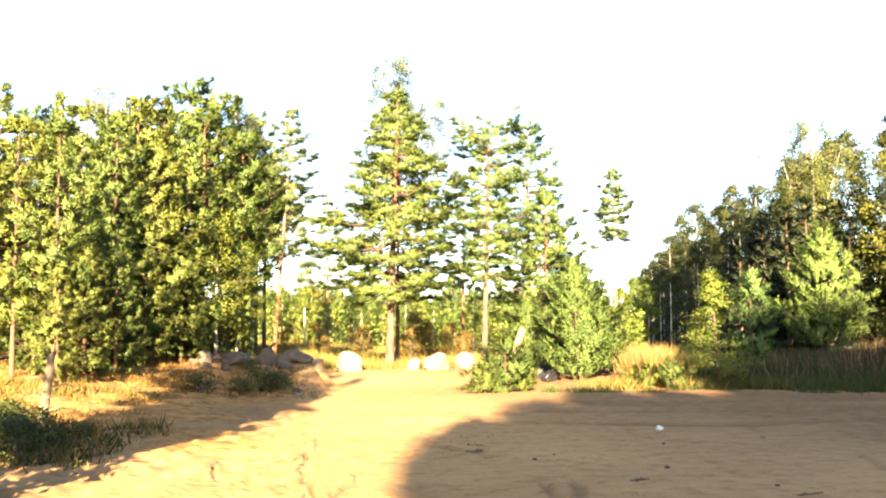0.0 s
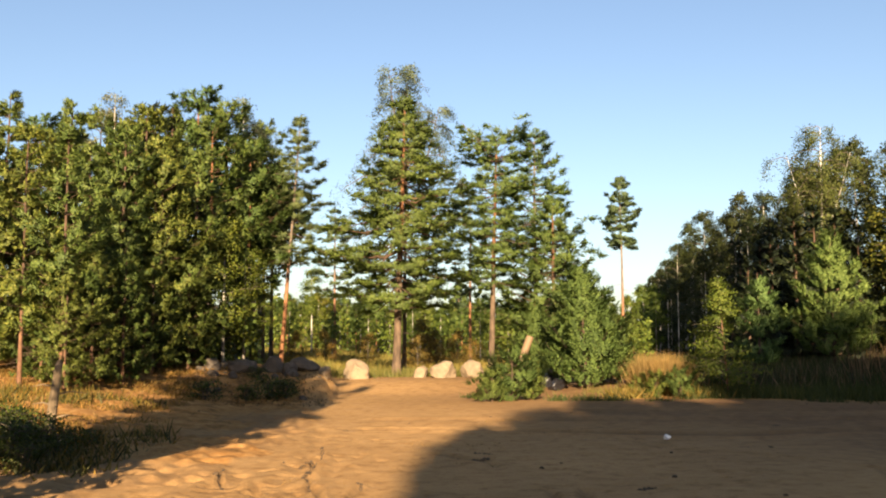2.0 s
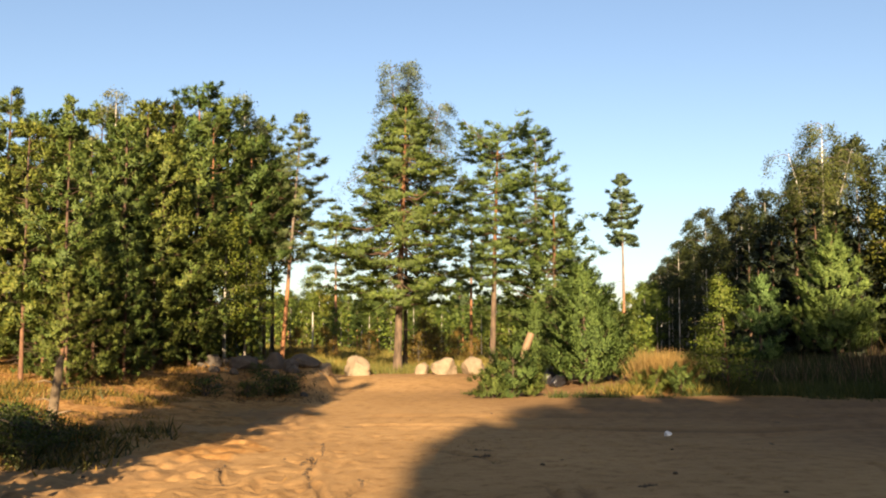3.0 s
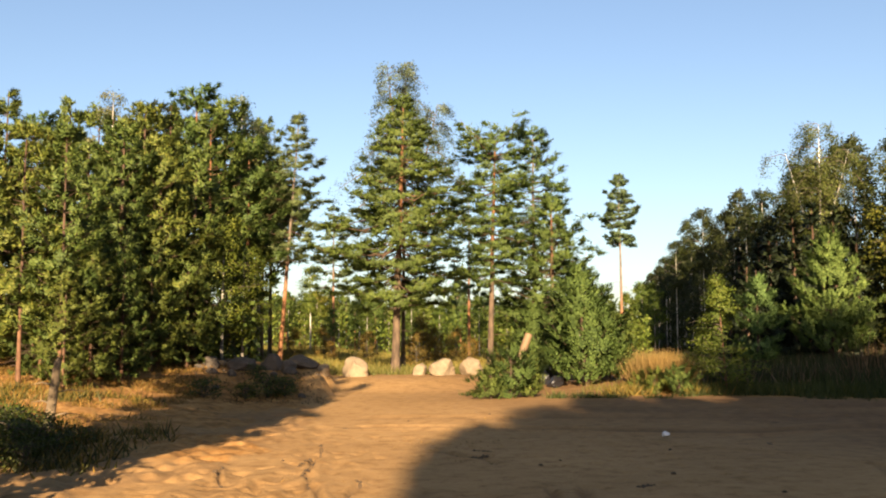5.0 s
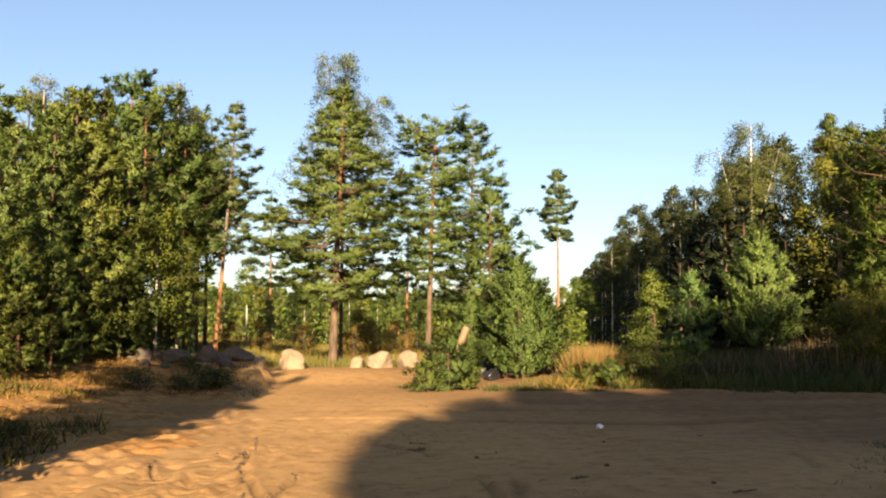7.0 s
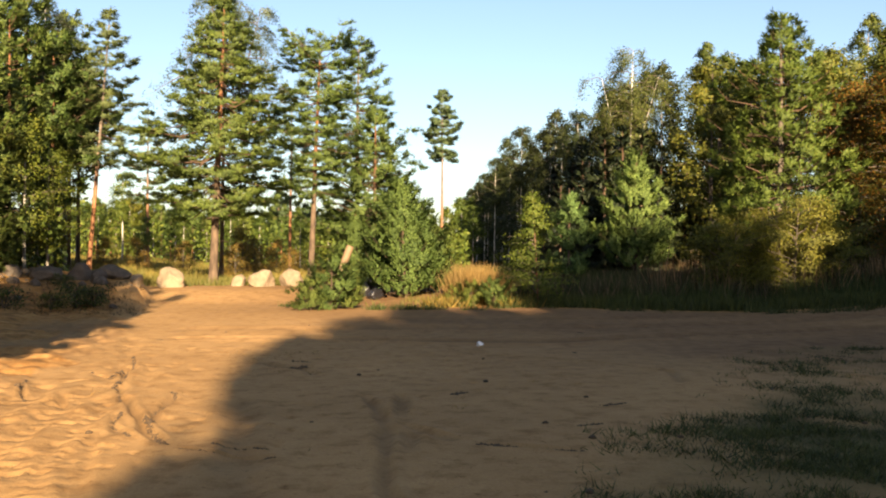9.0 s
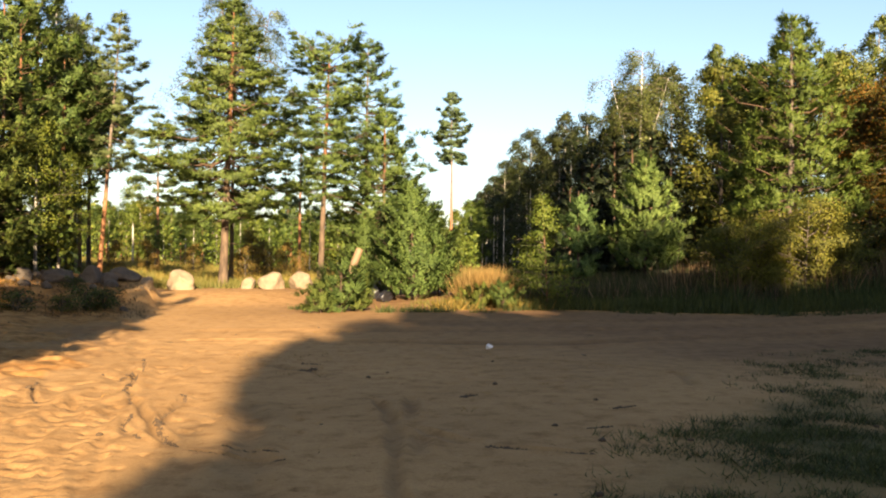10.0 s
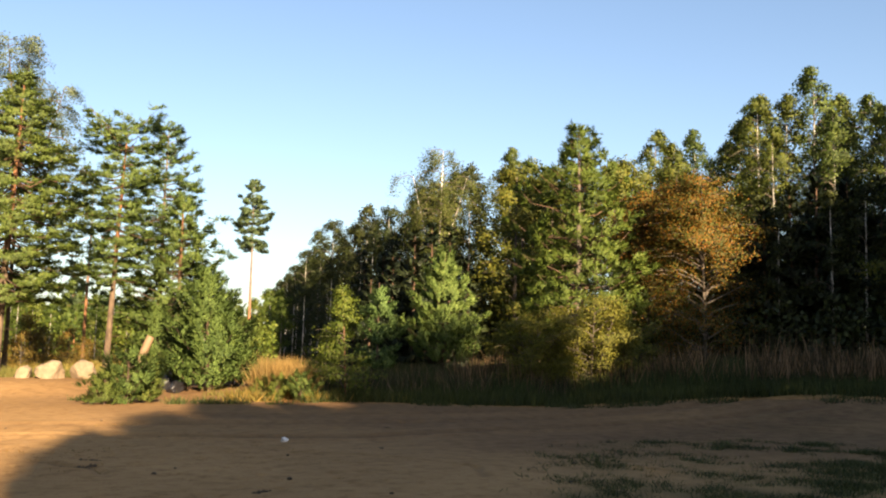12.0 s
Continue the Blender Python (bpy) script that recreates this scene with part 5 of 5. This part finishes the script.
def dead_trunk():
    """A broken, barkless pine stem with stubs of branches."""
    root = new("dead_trunk")
    t = Tubes()
    t.add([(0, 0, -0.1), (0.04, 0, 0.4), (0.09, 0, 0.85), (0.13, 0, 1.2)], [0.1, 0.08, 0.07, 0.058], 9)
    t.add([(0.13, 0, 1.2), (0.15, 0, 1.3)], [0.058, 0.012], 9)
    part("stem", t.mesh("stem"), DEAD, root)
    for z, ang, ln in ((0.35, 0.2, 0.45), (0.55, 2.8, 0.4), (0.72, 0.5, 0.5), (0.85, 3.6, 0.3)):
        s = Tubes()
        s.add([(0.05, 0, z), (0.05 + math.cos(ang) * ln * 0.5, math.sin(ang) * ln * 0.5, z + 0.05), (0.05 + math.cos(ang) * ln, math.sin(ang) * ln, z + 0.02)], [0.018, 0.012, 0.005], 5)
        part("branch_stub", s.mesh("branch_stub"), DEAD, root)
    return root


stand(dead_trunk(), -23.0, 16.6, "broken grey dead trunk with branch stubs", "dead tree")


# ---- sticks, clods and dry weeds lying on the sand ----
def stick(seed, ln):
    rng = np.random.default_rng(seed)
    u = np.linspace(0, 1, 5)
    p = np.stack([ln * (u - 0.5), rng.normal(0, 0.05 * ln, 5), 0.012 + 0.02 * rng.random(5)], -1)
    t = Tubes()
    t.add(p, [0.006, 0.011, 0.012, 0.009, 0.004], 5)
    t.add([p[2], p[2] + [0.1 * ln, 0.22 * ln, 0.03]], [0.008, 0.003], 4)
    return part("stick", t.mesh("stick"), TWIG)


rng = np.random.default_rng(14)
sticks = [stick(80 + k, 0.32) for k in range(3)]
for k in range(6):
    az, d = rng.uniform(-20, 40), 7 + 18 * rng.random() ** 1.3
    x, y = polar(az, d)
    m = pose(x, y, float(ground_z([x], [y], True)[0]), 0, 0, rng.uniform(0, 360))
    ob = sticks[k] if k < 3 else copy_thing(sticks[k % 3], m)
    ob.matrix_basis = m
    ob.scale = (rng.uniform(0.3, 0.8),) * 3
    tagged(ob, "short dark dry stick lying on sand", "stick", "sticks on the sand")
clods = [boulder(90 + k, 0.12, 0.1, 0.07, CLOD, 2) for k in range(3)]
for k in range(40):
    az, d = rng.uniform(-22, 40), 6 + 21 * rng.random() ** 1.2
    x, y = polar(az, d)
    m = pose(x, y, float(ground_z([x], [y], True)[0]) - 0.012, 0, 0, rng.uniform(0, 360))
    ob = clods[k] if k < 3 else copy_thing(clods[k % 3], m)
    ob.matrix_basis = m
    ob.scale = (rng.uniform(0.25, 0.75),) * 3
    ob.name = "clod"
    tagged(ob, "small dark clod of damp earth on sand", "clod", "clods on the sand")


def crumbs(ways, rng):
    """Dark crumbs of turned-up earth along the cracks in the sand."""
    at, size = [], []
    for way, width in ways:
        w = np.array(way)
        seg = np.hypot(*np.diff(w, axis=0).T)
        run = np.concatenate([[0], np.cumsum(seg)])
        t = rng.uniform(0, run[-1], int(run[-1] * 130))
        keep = value_noise(t * 2.3, t * 0 + w[0, 0], 51) > 0.3
        t = t[keep]
        bend = (value_noise(t * 1.7, t * 0 + w[0, 1], 52) - 0.5) * 0.16
        at.append(np.column_stack([np.interp(t, run, w[:, 0]) + bend + rng.normal(0, width * 0.3, len(t)), np.interp(t, run, w[:, 1]) + rng.normal(0, width * 0.3, len(t))]))
        size.append(0.006 + width * rng.uniform(0.08, 0.3, len(t)))
    at, size = np.concatenate(at), np.concatenate(size)
    z = ground_z(at[:, 0], at[:, 1], True)
    n = len(at)
    unit = np.array([(1, 0, 0), (0, 1, 0), (-1, 0, 0), (0, -1, 0), (0, 0, 0.7), (0, 0, -0.5)])
    v = np.column_stack([at, z - 0.1 * size])[:, None] + unit[None] * size[:, None, None] * rng.uniform(0.6, 1.4, (n, 6, 1))
    tri = np.array([(0, 1, 4), (1, 2, 4), (2, 3, 4), (3, 0, 4), (1, 0, 5), (2, 1, 5), (3, 2, 5), (0, 3, 5)])
    f = (np.arange(n)[:, None, None] * 6 + tri[None]).reshape(-1, 3)
    ob = part("earth_crumbs", mesh_of("earth_crumbs", v.reshape(-1, 3), [f]), CLOD)
    return tagged(ob, "dark crumbs of earth along cracks in the sand", "earth", kind="stuff")


crumbs([(w, wide) for w, wide, *_ in WHEEL_RUTS + FISSURES if wide <= 0.05], np.random.default_rng(91))
crumbs([([(-0.1, 13.2), (0.5, 13.15)], 0.09), ([(0.15, 13.9), (0.55, 13.7)], 0.07), ([(2.0, 10.4), (2.3, 10.6)], 0.07), ([(1.2, 16.9), (3.2, 16.6), (5.2, 16.4)], 0.06), ([(3.4, 9.4), (3.7, 9.5)], 0.06), ([(2.8, 8.3), (3.1, 8.4)], 0.05)], np.random.default_rng(92)).name = "earth_patches"
scatter("dry_weed", "dead dark weeds scattered on the sand", "weed", np.concatenate([sector(rng, 40, (-2.5, 3.5), (12.5, 15.5)), sector(rng, 60, (-20, 30), (7, 24)), sector(rng, 50, (2, 16), (18.8, 19.6))]), 0.08, 0.006, HEATH, rng, 9, 0.1, 1.0)


def strip_growth(name, label, s_range, u_range, height, count, size, material, rng):
    """Scrub on the floor of the wood, shade in its colour, along its straight edge."""
    s, u = rng.uniform(*s_range, count), rng.uniform(*u_range, count)
    x, y = s * math.cos(radians(7)) + u * math.sin(radians(7)), u * math.cos(radians(7)) - s * math.sin(radians(7))
    z = ground_z(x, y) + height * rng.uniform(0, 1, count) ** 1.3 * (0.5 + 0.7 * value_noise(x * 0.4, y * 0.4, 33))
    v, q = blades(np.column_stack([x, y, z]), rng.normal(0, 1, (count, 3)), size * rng.uniform(0.6, 1.3, count), size * 0.32, rng)
    return tagged(part(name, mesh_of(name, v, [q]), material), label, "undergrowth", kind="stuff")


strip_growth("wood_edge_scrub", "scrub along the birch wood's edge with shade in its colour", (10.5, 18), (46, 130), 3.2, 12000, 0.42, SHADE_LEAF, rng)
for az, d, sc in ((-10.9, 25.6, 0.8), (-9.9, 25.9, 0.7), (-12.2, 25.4, 0.6), (-14.6, 25.0, 0.7), (-11.5, 28.0, 0.5)):
    again(leafy, az, d, rng.uniform(0, 360), sc, "dark low shrub on the shaded mound")
scatter("mound_weed", "dry weeds and debris on the mound", "weed", sector(rng, 420, (-15.5, -7.6), (24.5, 31.8)), 0.16, 0.012, FIREWEED, rng, 7, 0.15, 0.9)
